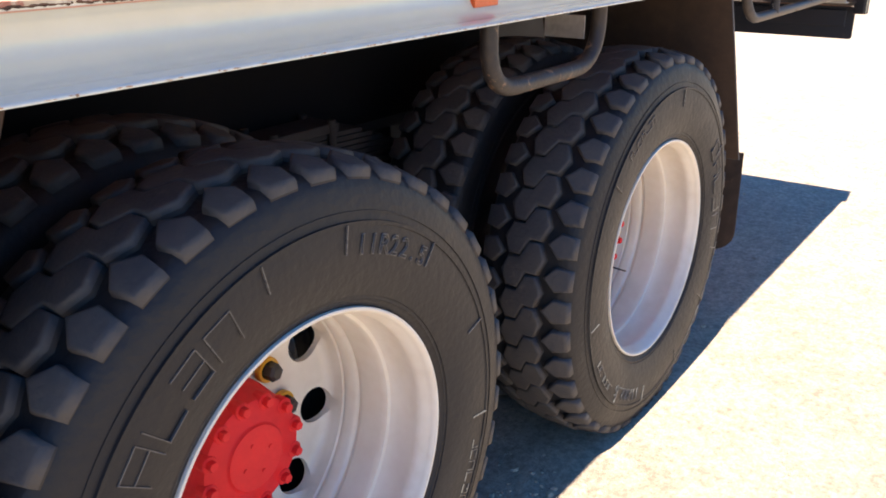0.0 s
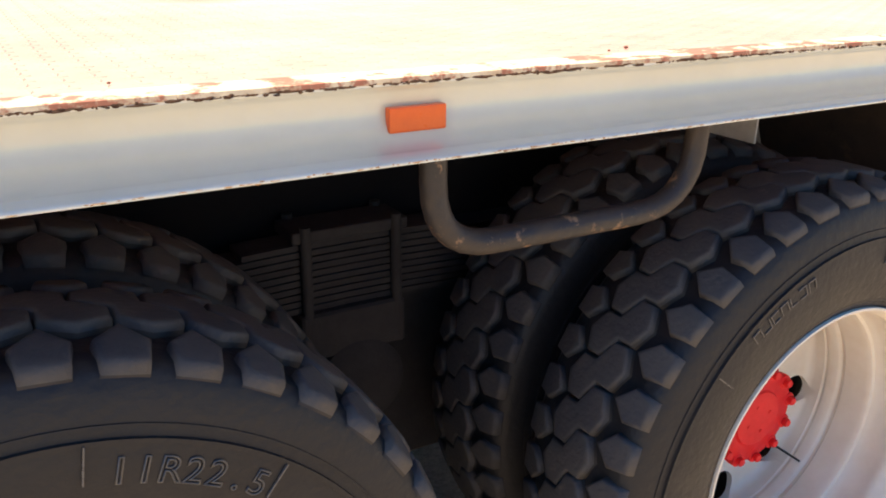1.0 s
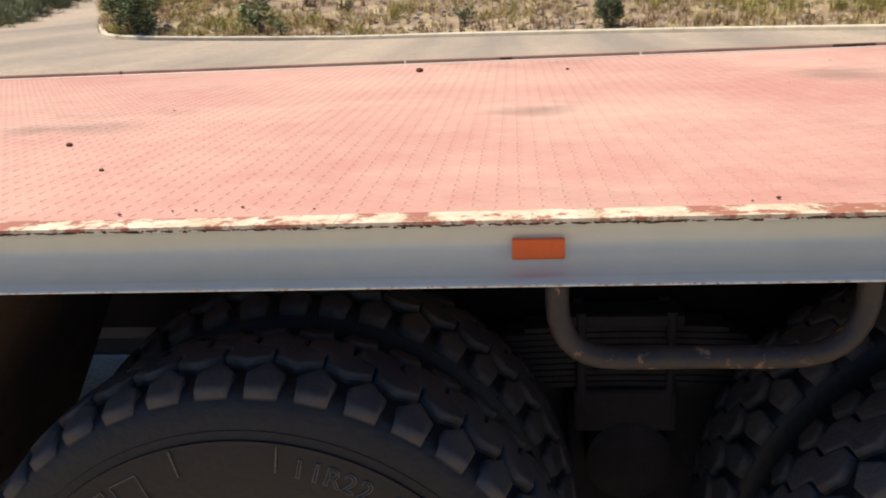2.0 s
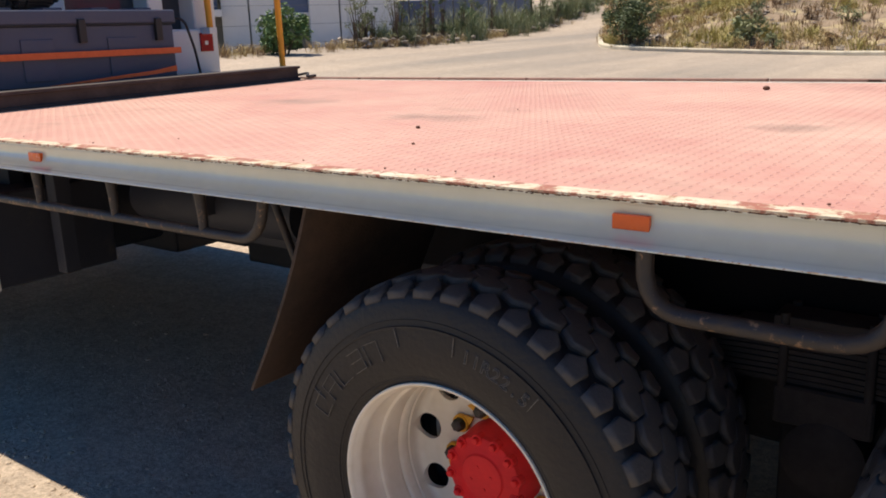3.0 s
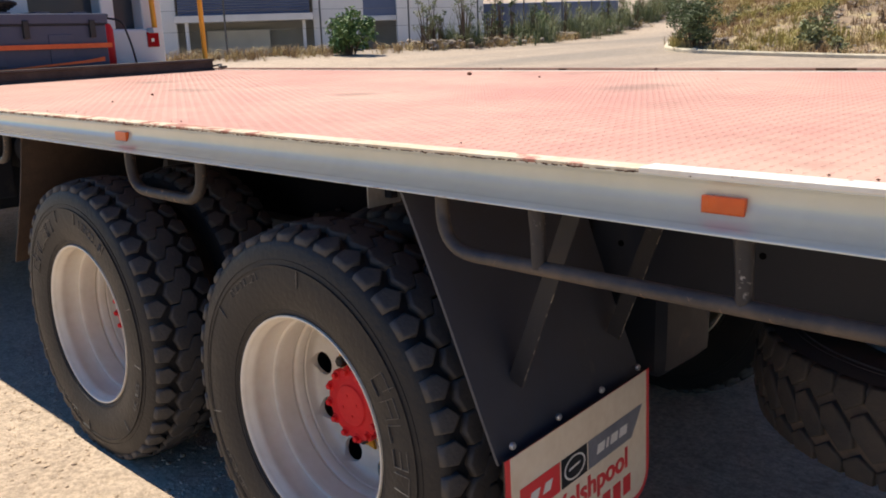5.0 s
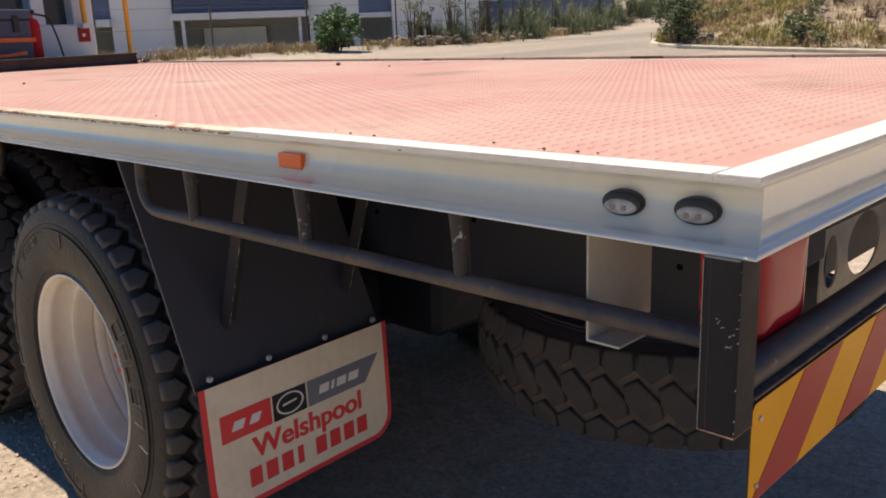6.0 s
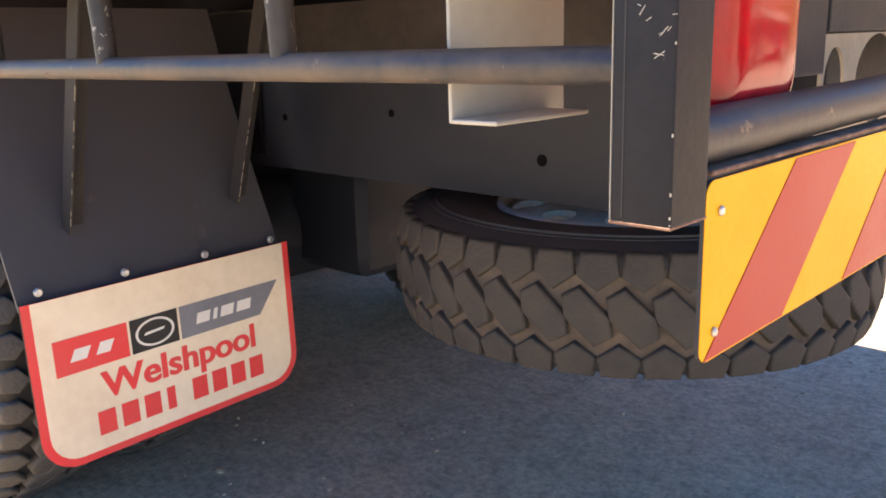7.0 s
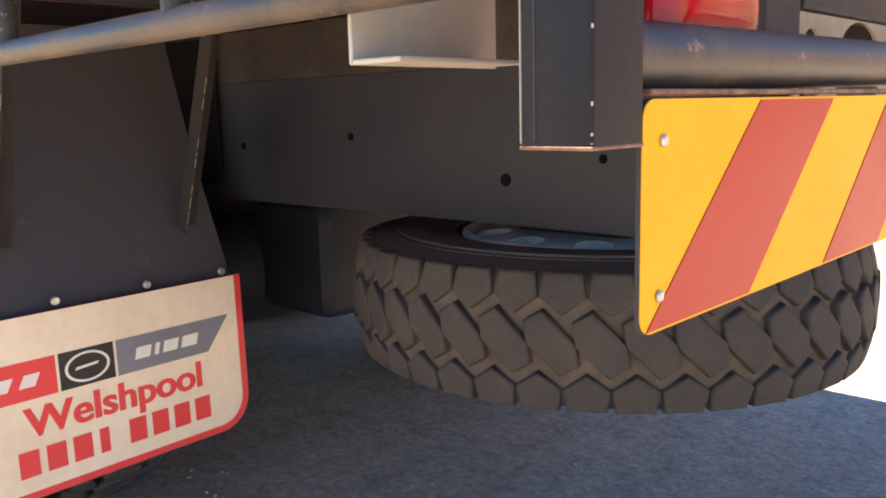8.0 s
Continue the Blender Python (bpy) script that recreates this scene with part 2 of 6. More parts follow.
M["timber"] = material("weathered_dark_beam", (0.075, 0.058, 0.05), 0.8, dark=(0.035, 0.028, 0.026), scale=6, amount=0.8, fine=50, bump=0.4)
M["cab"] = material("white_cab_paint", (0.72, 0.71, 0.69), 0.35, dark=(0.62, 0.60, 0.56), scale=3, amount=0.4, bump=0.02, coat=0.3)
M["glass"] = material("dusty_window_glass", (0.045, 0.052, 0.065), 0.15, dark=(0.03, 0.035, 0.042), scale=3, bump=0.0, spec=0.4)
M["pole_yellow"] = material("yellow_stake_paint", (0.80, 0.34, 0.02), 0.5, dark=(0.6, 0.26, 0.03), scale=10, amount=0.5, bump=0.1)
M["grit"] = material("rusty_grit", (0.12, 0.055, 0.035), 0.9, scale=20, bump=0.4)


def smudge(m, spots, color):
    """Oily smudges with ragged edges; spots are (x, y, half length, half width)."""
    n, l = m.node_tree.nodes, m.node_tree.links
    b = n["Principled BSDF"]
    co = n.new("ShaderNodeTexCoord").outputs["Object"]
    rag = n.new("ShaderNodeTexNoise")
    rag.inputs["Scale"].default_value, rag.inputs["Detail"].default_value = 9, 6
    l.new(co, rag.inputs["Vector"])
    for x, y, rx, ry in spots:
        mp = n.new("ShaderNodeMapping")
        mp.inputs["Location"].default_value, mp.inputs["Scale"].default_value = (-x / rx, -y / ry, 0), (1 / rx, 1 / ry, 0)
        l.new(co, mp.inputs["Vector"])
        ln = n.new("ShaderNodeVectorMath")
        ln.operation = "LENGTH"
        l.new(mp.outputs[0], ln.inputs[0])
        ad = n.new("ShaderNodeMath")
        ad.operation = "MULTIPLY_ADD"
        l.new(rag.outputs[0], ad.inputs[0])
        ad.inputs[1].default_value = 1.6
        l.new(ln.outputs["Value"], ad.inputs[2])
        mr = n.new("ShaderNodeMapRange")
        l.new(ad.outputs[0], mr.inputs[0])
        mr.inputs[1].default_value, mr.inputs[2].default_value, mr.inputs[3].default_value, mr.inputs[4].default_value = 0.9, 1.9, 0.55, 0.0
        mx = n.new("ShaderNodeMix")
        mx.data_type = "RGBA"
        l.new(mr.outputs[0], mx.inputs[0])
        l.new(b.inputs["Base Color"].links[0].from_socket, mx.inputs[6])
        mx.inputs[7].default_value = (*color, 1)
        l.new(mx.outputs[2], b.inputs["Base Color"])


for key in ("deck", "deck_lug"):
    smudge(M[key], ((0.467, 1.0, 0.12, 0.10), (-0.67, 0.94, 0.20, 0.10), (1.35, 1.55, 0.16, 0.22), (-1.7, 1.3, 0.25, 0.14)), (0.20, 0.135, 0.105))


# ---- mesh helpers ----
def stones(name, mat, spots):
    """Many small faceted stones in one mesh; spots are (x, y, z, radius, turn)."""
    t = (1 + 5 ** 0.5) / 2
    base = np.array([(-1, t, 0), (1, t, 0), (-1, -t, 0), (1, -t, 0), (0, -1, t), (0, 1, t), (0, -1, -t), (0, 1, -t), (t, 0, -1), (t, 0, 1), (-t, 0, -1), (-t, 0, 1)]) / math.hypot(1, t)
    tri = [(0, 11, 5), (0, 5, 1), (0, 1, 7), (0, 7, 10), (0, 10, 11), (1, 5, 9), (5, 11, 4), (11, 10, 2), (10, 7, 6), (7, 1, 8), (3, 9, 4), (3, 4, 2), (3, 2, 6), (3, 6, 8), (3, 8, 9), (4, 9, 5), (2, 4, 11), (6, 2, 10), (8, 6, 7), (9, 8, 1)]
    rng = np.random.RandomState(9)
    verts, faces = [], []
    for x, y, z, r, a in spots:
        p = base * rng.uniform(0.75, 1.2, (12, 1)) * np.array((1.25, 0.95, 0.65)) * r
        c, s = math.cos(a), math.sin(a)
        k = len(verts)
        verts += [(x + c * q[0] - s * q[1], y + s * q[0] + c * q[1], z + q[2]) for q in p]
        faces += [(k + i, k + j, k + m) for i, j, m in tri]
    return flat_mesh(name, verts, faces, mat)



def finish(name, bm, mat, parent=None, label="", smooth=False):
    me = bpy.data.meshes.new(name)
    bmesh.ops.recalc_face_normals(bm, faces=bm.faces)
    bm.to_mesh(me)
    bm.free()
    if smooth:
        for p in me.polygons:
            p.use_smooth = True
        me.set_sharp_from_angle(angle=radians(smooth if smooth > 1 else 40))
    if mat:
        me.materials.append(mat)
    ob = new(name, me)
    if parent:
        ob.parent = parent
    if label:
        ob["label"] = label
    return ob


def part(name, bm, mat, parent, label="", smooth=False):
    return finish(name, bm, mat, parent, label, smooth)


def thing(name, label, category, at=(0, 0, 0), group=""):
    ob = new(name)
    ob.location = at
    ob.empty_display_size = 0.2
    return tagged(ob, label, category, group)


def box(x0, x1, y0, y1, z0, z1, bevel=0.003, seg=2, bm=None):
    own = bmesh.new()
    bmesh.ops.create_cube(own, size=1)
    for v in own.verts:
        v.co = Vector((x0 + (v.co.x + 0.5) * (x1 - x0), y0 + (v.co.y + 0.5) * (y1 - y0), z0 + (v.co.z + 0.5) * (z1 - z0)))
    if bevel:
        bmesh.ops.bevel(own, geom=own.edges[:], offset=bevel, segments=seg, profile=0.7, affect="EDGES")
    return merge(bm, own)


def merge(bm, own):
    """Adds the mesh own to bm, or gives own back when there is no bm."""
    if bm is None:
        return own
    tmp = bpy.data.meshes.new("tmp")
    own.to_mesh(tmp)
    own.free()
    bm.from_mesh(tmp)
    bpy.data.meshes.remove(tmp)
    return bm


def prism(points, axis, a, b, bevel=0.0, bm=None):
    """A flat outline pushed along an axis from a to b. axis x: points are (y, z); y: (x, z); z: (x, y)."""
    own = bmesh.new()

    def put(p, d):
        return {"x": (d, p[0], p[1]), "y": (p[0], d, p[1]), "z": (p[0], p[1], d)}[axis]
    lo = [own.verts.new(put(p, a)) for p in points]
    hi = [own.verts.new(put(p, b)) for p in points]
    own.faces.new(lo)
    own.faces.new(hi[::-1])
    k = len(points)
    for i in range(k):
        own.faces.new((lo[i], hi[i], hi[(i + 1) % k], lo[(i + 1) % k]))
    bmesh.ops.recalc_face_normals(own, faces=own.faces)
    if bevel:
        bmesh.ops.bevel(own, geom=own.edges[:], offset=bevel, segments=2, affect="EDGES")
    return merge(bm, own)


def tube(path, r, seg=14, bm=None, flat=1.0):
    own = bmesh.new()
    pts = [Vector(p) for p in path]
    rings = []
    up = Vector((0, 1, 0))
    for i, p in enumerate(pts):
        d = (pts[min(i + 1, len(pts) - 1)] - pts[max(i - 1, 0)]).normalized()
        side = d.cross(up)
        if side.length < 0.1:
            side = d.cross(Vector((1, 0, 0)))
        side.normalize()
        other = side.cross(d).normalized()
        rr = r[i] if isinstance(r, (list, tuple)) else r
        rings.append([own.verts.new(p + side * (rr * math.cos(2 * math.pi * k / seg)) + other * (rr * flat * math.sin(2 * math.pi * k / seg))) for k in range(seg)])
    for a, b in zip(rings, rings[1:]):
        for k in range(seg):
            own.faces.new((a[k], a[(k + 1) % seg], b[(k + 1) % seg], b[k]))
    own.faces.new(rings[0])
    own.faces.new(rings[-1][::-1])
    return merge(bm, own)


def bend(corners, radius, steps=7):
    """A polyline with rounded corners."""
    pts = [Vector(c) for c in corners]
    out = [pts[0]]
    for i in range(1, len(pts) - 1):
        a, c = (pts[i - 1] - pts[i]).normalized(), (pts[i + 1] - pts[i]).normalized()
        rad = radius[i - 1] if isinstance(radius, (list, tuple)) else radius
        p0, p1 = pts[i] + a * rad, pts[i] + c * rad
        for k in range(steps + 1):
            t = k / steps
            out.append(p0 * (1 - t) ** 2 + pts[i] * 2 * t * (1 - t) + p1 * t * t)
    out.append(pts[-1])
    return out


def lathe(profile, seg=96, closed=False, bm=None, axis="y"):
    """Turns (radius, along) points about the y axis (or z)."""
    own = bmesh.new()
    rings = []
    for k in range(seg):
        a = 2 * math.pi * k / seg
        if axis == "y":
            rings.append([own.verts.new((r * math.cos(a), h, r * math.sin(a))) for r, h in profile])
        else:
            rings.append([own.verts.new((r * math.cos(a), r * math.sin(a), h)) for r, h in profile])
    n = len(profile)
    for k in range(seg):
        a, b = rings[k], rings[(k + 1) % seg]
        for i in range(n if closed else n - 1):
            own.faces.new((a[i], a[(i + 1) % n], b[(i + 1) % n], b[i]))
    bmesh.ops.remove_doubles(own, verts=own.verts, dist=1e-6)
    return merge(bm, own)


def flat_mesh(name, verts, faces, mat, parent=None, label="", smooth=False):
    me = bpy.data.meshes.new(name)
    me.from_pydata(verts, [], faces)
    me.update()
    if mat:
        me.materials.append(mat)
    if smooth:
        for p in me.polygons:
            p.use_smooth = True
    ob = new(name, me)
    if parent:
        ob.parent = parent
    if label:
        ob["label"] = label
    return ob


def lettering(name, text, size, mat, parent, place, label="", depth=0.0008, bold=0.0, width=None):
    cu = bpy.data.curves.new(name, "FONT")
    cu.body, cu.size, cu.extrude, cu.offset, cu.align_x = text, size, depth, bold, "LEFT"
    tmp = new(name + "_tmp", cu)
    me = bpy.data.meshes.new_from_object(tmp.evaluated_get(bpy.context.evaluated_depsgraph_get()))
    bpy.data.objects.remove(tmp)
    xs = [v.co.x for v in me.vertices]
    if bold:
        bm = bmesh.new()
        bm.from_mesh(me)
        twin = bmesh.ops.duplicate(bm, geom=bm.verts[:] + bm.edges[:] + bm.faces[:])["geom"]
        bmesh.ops.translate(bm, verts=[v for v in twin if isinstance(v, bmesh.types.BMVert)], vec=(bold * 2.2, 0, -0.0002))
        bm.to_mesh(me)
        bm.free()
        xs = [v.co.x for v in me.vertices]
    if width:
        k = width / (max(xs) - min(xs))
        for v in me.vertices:
            v.co.x = (v.co.x - min(xs)) * k
    me.materials.clear()
    me.materials.append(mat)
    ob = new(name, me)
    ob.parent = parent
    ob.matrix_basis = place
    if label:
        ob["label"] = label
    return ob



# ---- ground and distance ----
def rise(x, y):
    """Height of the yard: level round the truck, climbing towards the far fence and up the track."""
    line = -22.0 - max(0.0, y - 25.0) * 0.18
    u = max(0.0, -max(x, line) - 5.0)
    z = 0.065 * u * u / (u + 4.0) + 0.012 * max(0.0, y - 5.0) + 0.085 * max(0.0, y - 38.0) ** 2 / (max(0.0, y - 38.0) + 6.0)
    e = line - x
    if e > 1.0:
        z -= min(1.1, 0.16 * (e - 1.0))
    return z


KERB = [(-16.6, 34.0), (-15.2, 31.2), (-14.1, 29.2), (-12.7, 28.6), (-11.0, 28.9), (-6.5, 29.7), (-2.6, 29.0), (2.7, 27.3), (6.6, 25.7), (10.2, 23.8), (26.0, 15.5)]


def behind_kerb(x, y):
    """Distance inside the planted bank, negative on the yard and the track."""
    best = 1e9
    for (ax, ay), (bx, by) in zip(KERB[1:], KERB[2:]):
        dx, dy = bx - ax, by - ay
        t = min(1, max(0, ((x - ax) * dx + (y - ay) * dy) / (dx * dx + dy * dy)))
        px, py = ax + t * dx, ay + t * dy
        d = math.hypot(x - px, y - py)
        if d < abs(best):
            best = d if (x - ax) * -dy + (y - ay) * dx > 0 else -d
    track = ((x + 14.3) * 0.9 + (y - 29.2) * 0.436)
    if y > 28:
        return min(best, track) if best > 0 else best
    return best


def bank_height(x, y):
    d = behind_kerb(x, y)
    if d < 0.05:
        return rise(x, y) - 0.5
    n = noise.noise((x * 0.35, y * 0.35, 3.0)) * 0.25 + noise.noise((x * 1.3, y * 1.3, 8.0)) * 0.10
    return rise(x, y) + 0.08 + 0.27 * d * d / (d + 2.0) + n * min(1, d * 0.5)


def spaced(lo, hi, near_lo, near_hi, fine, grow):
    out = list(np.arange(near_lo, near_hi + fine / 2, fine))
    a, step = near_hi, fine
    while a < hi:
        step *= grow
        a += step
        out.append(a)
    a, step = near_lo, fine
    while a > lo:
        step *= grow
        a -= step
        out.insert(0, a)
    return out


def ground_material():
    m = material("sandy_gravel_yard", (0.62, 0.487, 0.362), 0.92, dark=(0.49, 0.381, 0.28), scale=1.6, amount=0.75, fine=70, bump=0.0, stain=(0.44, 0.335, 0.24), stain_scale=6.0, stain_at=0.54, stain_soft=0.22)
    nt = m.node_tree
    n, l = nt.nodes, nt.links
    co = n.new("ShaderNodeTexCoord").outputs["Object"]
    vor = n.new("ShaderNodeTexVoronoi")
    vor.inputs["Scale"].default_value = 70
    l.new(co, vor.inputs["Vector"])
    noi = n.new("ShaderNodeTexNoise")
    noi.inputs["Scale"].default_value, noi.inputs["Detail"].default_value, noi.inputs["Roughness"].default_value = 26, 10, 0.78
    l.new(co, noi.inputs["Vector"])
    add = n.new("ShaderNodeMath")
    l.new(noi.outputs[0], add.inputs[0])
    mu = n.new("ShaderNodeMath")
    mu.operation = "MULTIPLY"
    l.new(vor.outputs["Distance"], mu.inputs[0])
    mu.inputs[1].default_value = -0.12
    l.new(mu.outputs[0], add.inputs[1])
    bp = n.new("ShaderNodeBump")
    bp.inputs["Strength"].default_value, bp.inputs["Distance"].default_value = 1.0, 0.014
    # old wheel tracks, drawn out along the way to the track
    mp = n.new("ShaderNodeMapping")
    mp.inputs["Rotation"].default_value, mp.inputs["Scale"].default_value = (0, 0, radians(-27)), (0.42, 0.035, 1)
    l.new(co, mp.inputs["Vector"])
    streak = n.new("ShaderNodeTexNoise")
    streak.inputs["Scale"].default_value, streak.inputs["Detail"].default_value = 1.0, 5
    l.new(mp.outputs[0], streak.inputs["Vector"])
    sr = n.new("ShaderNodeMapRange")
    l.new(streak.outputs[0], sr.inputs[0])
    sr.inputs[1].default_value, sr.inputs[2].default_value, sr.inputs[4].default_value = 0.40, 0.66, 0.85
    sr.inputs[3].default_value = 0.35
    sep = n.new("ShaderNodeSeparateXYZ")
    l.new(co, sep.inputs[0])
    far = n.new("ShaderNodeMapRange")
    l.new(sep.outputs["Y"], far.inputs[0])
    far.inputs[1].default_value, far.inputs[2].default_value = 6.0, 20.0
    both = n.new("ShaderNodeMath")
    both.operation = "MULTIPLY"
    l.new(sr.outputs[0], both.inputs[0])
    l.new(far.outputs[0], both.inputs[1])
    b = n["Principled BSDF"]
    mx = n.new("ShaderNodeMix")
    mx.data_type = "RGBA"
    old = b.inputs["Base Color"].links[0].from_socket
    l.new(both.outputs[0], mx.inputs[0])
    l.new(old, mx.inputs[6])
    mx.inputs[7].default_value = (0.265, 0.228, 0.188, 1)
    # crumbly clods and dust at hand size
    clod = n.new("ShaderNodeTexNoise")
    clod.inputs["Scale"].default_value, clod.inputs["Detail"].default_value, clod.inputs["Roughness"].default_value = 42, 9, 0.82
    l.new(co, clod.inputs["Vector"])
    cr = n.new("ShaderNodeMapRange")
    l.new(clod.outputs[0], cr.inputs[0])
    cr.inputs[1].default_value, cr.inputs[2].default_value, cr.inputs[3].default_value, cr.inputs[4].default_value = 0.40, 0.58, 0.62, 1.08
    lump = n.new("ShaderNodeTexNoise")
    lump.inputs["Scale"].default_value, lump.inputs["Detail"].default_value, lump.inputs["Roughness"].default_value = 11, 7, 0.7
    l.new(co, lump.inputs["Vector"])
    lr = n.new("ShaderNodeMapRange")
    l.new(lump.outputs[0], lr.inputs[0])
    lr.inputs[1].default_value, lr.inputs[2].default_value, lr.inputs[3].default_value, lr.inputs[4].default_value = 0.38, 0.60, 0.82, 1.08
    tone = n.new("ShaderNodeMath")
    tone.operation = "MULTIPLY"
    l.new(cr.outputs[0], tone.inputs[0])
    l.new(lr.outputs[0], tone.inputs[1])
    grit = n.new("ShaderNodeVectorMath")
    grit.operation = "SCALE"
    l.new(mx.outputs[2], grit.inputs[0])
    l.new(tone.outputs[0], grit.inputs["Scale"])
    l.new(grit.outputs[0], b.inputs["Base Color"])
    l.new(add.outputs[0], bp.inputs["Height"])
    l.new(bp.outputs[0], n["Principled BSDF"].inputs["Normal"])
    return m


M["ground"] = ground_material()
M["bank"] = material("dry_bank_soil", (0.32, 0.235, 0.155), 0.95, dark=(0.17, 0.125, 0.088), scale=1.6, amount=0.9, fine=16, bump=0.8, bump_scale=14, stain=(0.38, 0.30, 0.17), stain_scale=0.7, stain_at=0.52)
M["kerb"] = material("pale_concrete_kerb", (0.62, 0.55, 0.42), 0.9, dark=(0.42, 0.36, 0.26), scale=3, amount=0.7, fine=30, bump=0.3)


def ground():
    xs = spaced(-900, 900, -34, 14, 0.8, 1.25)
    ys = spaced(-900, 900, -6, 70, 0.8, 1.25)
    verts = [(x, y, rise(max(-120, x), min(110, y))) for y in ys for x in xs]
    w = len(xs)
    faces = [(j * w + i, j * w + i + 1, (j + 1) * w + i + 1, (j + 1) * w + i) for j in range(len(ys) - 1) for i in range(w - 1)]
    ob = flat_mesh("ground", verts, faces, M["ground"], smooth=True)
    return tagged(ob, "pale sandy gravel yard, compacted and dusty", "ground", kind="structure")


ground()


def bank():
    xs = np.arange(-62, 46, 0.6)
    ys = np.arange(17, 92, 0.6)
    w = len(xs)
    verts = [(float(x), float(y), bank_height(float(x), float(y))) for y in ys for x in xs]
    faces = [(j * w + i, j * w + i + 1, (j + 1) * w + i + 1, (j + 1) * w + i) for j in range(len(ys) - 1) for i in range(w - 1)]
    ob = flat_mesh("embankment", verts, faces, M["bank"], smooth=True)
    return tagged(ob, "dry earth bank rising behind the concrete kerb", "embankment", kind="structure")


bank()


def kerb():
    pts = bend([(x, y, 0) for x, y in KERB], 0.8, 4)
    bm = bmesh.new()
    rings = []
    for i, p in enumerate(pts):
        d = (pts[min(i + 1, len(pts) - 1)] - pts[max(0, i - 1)]).normalized()
        nrm = Vector((-d.y, d.x, 0))
        z = rise(p.x, p.y)
        rings.append([bm.verts.new(p + nrm * o + Vector((0, 0, z + h))) for o, h in ((-0.02, -0.2), (-0.02, 0.10), (0.01, 0.14), (0.15, 0.15), (0.17, -0.2))])
    for a, b in zip(rings, rings[1:]):
        for k in range(5):
            bm.faces.new((a[k], a[(k + 1) % 5], b[(k + 1) % 5], b[k]))
    bm.faces.new(rings[0])
    bm.faces.new(rings[-1][::-1])
    return tagged(finish("kerb", bm, M["kerb"]), "low pale concrete kerb along the edge of the yard", "kerb", kind="structure")


kerb()


# ---- the flatbed truck ----
ZT, ZB, WEB = 1.2655, 1.1750, 0.056
FRONT, REAR, FAR = -3.05, 3.345, 2.50
HUB_Z, AXLE = 0.50, 1.30
truck = thing("flatbed_truck", "flatbed truck with faded red chequer-plate deck and white rails", "truck")


def camber(y):
    return 0.011 * y


def channel_profile():
    """Rolled channel seen from its open side: (out, z); out 0 is the lip, WEB the web."""
    pts = [(0.0, ZT), (0.0, ZT - 0.006), (0.040, ZT - 0.010), (0.050, ZT - 0.014), (WEB, ZT - 0.024)]
    for k in range(12):
        a = math.pi / 2 * k / 11
        pts.append((WEB - 0.042 * (1 - math.cos(a)), ZB + 0.051 - 0.042 * math.sin(a)))
    pts += [(0.0072, ZB + 0.0056), (0.0040, ZB + 0.0046), (0.0024, ZB + 0.0030), (0.0019, ZB + 0.0012), (0.0023, ZB), (WEB + 0.008, ZB), (WEB + 0.008, ZT)]
    return pts


def flecks(spots, rng):
    """Small uneven scabs; spots are (x, y, z, half length, half depth, half height)."""
    bm = bmesh.new()
    for x, y, z, a, b, c in spots:
        ring = [bm.verts.new((x + a * math.cos(t) * rng.uniform(0.6, 1.1), y - b * 0.3, z + c * math.sin(t) * rng.uniform(0.5, 1.1))) for t in (0, 0.9, 1.8, 2.7, 3.6, 4.5, 5.4)]
        tip = bm.verts.new((x, y - b, z))
        base = bm.verts.new((x, y + b, z))
        for i in range(7):
            bm.faces.new((ring[i], ring[(i + 1) % 7], tip))
            bm.faces.new((ring[(i + 1) % 7], ring[i], base))
    return bm


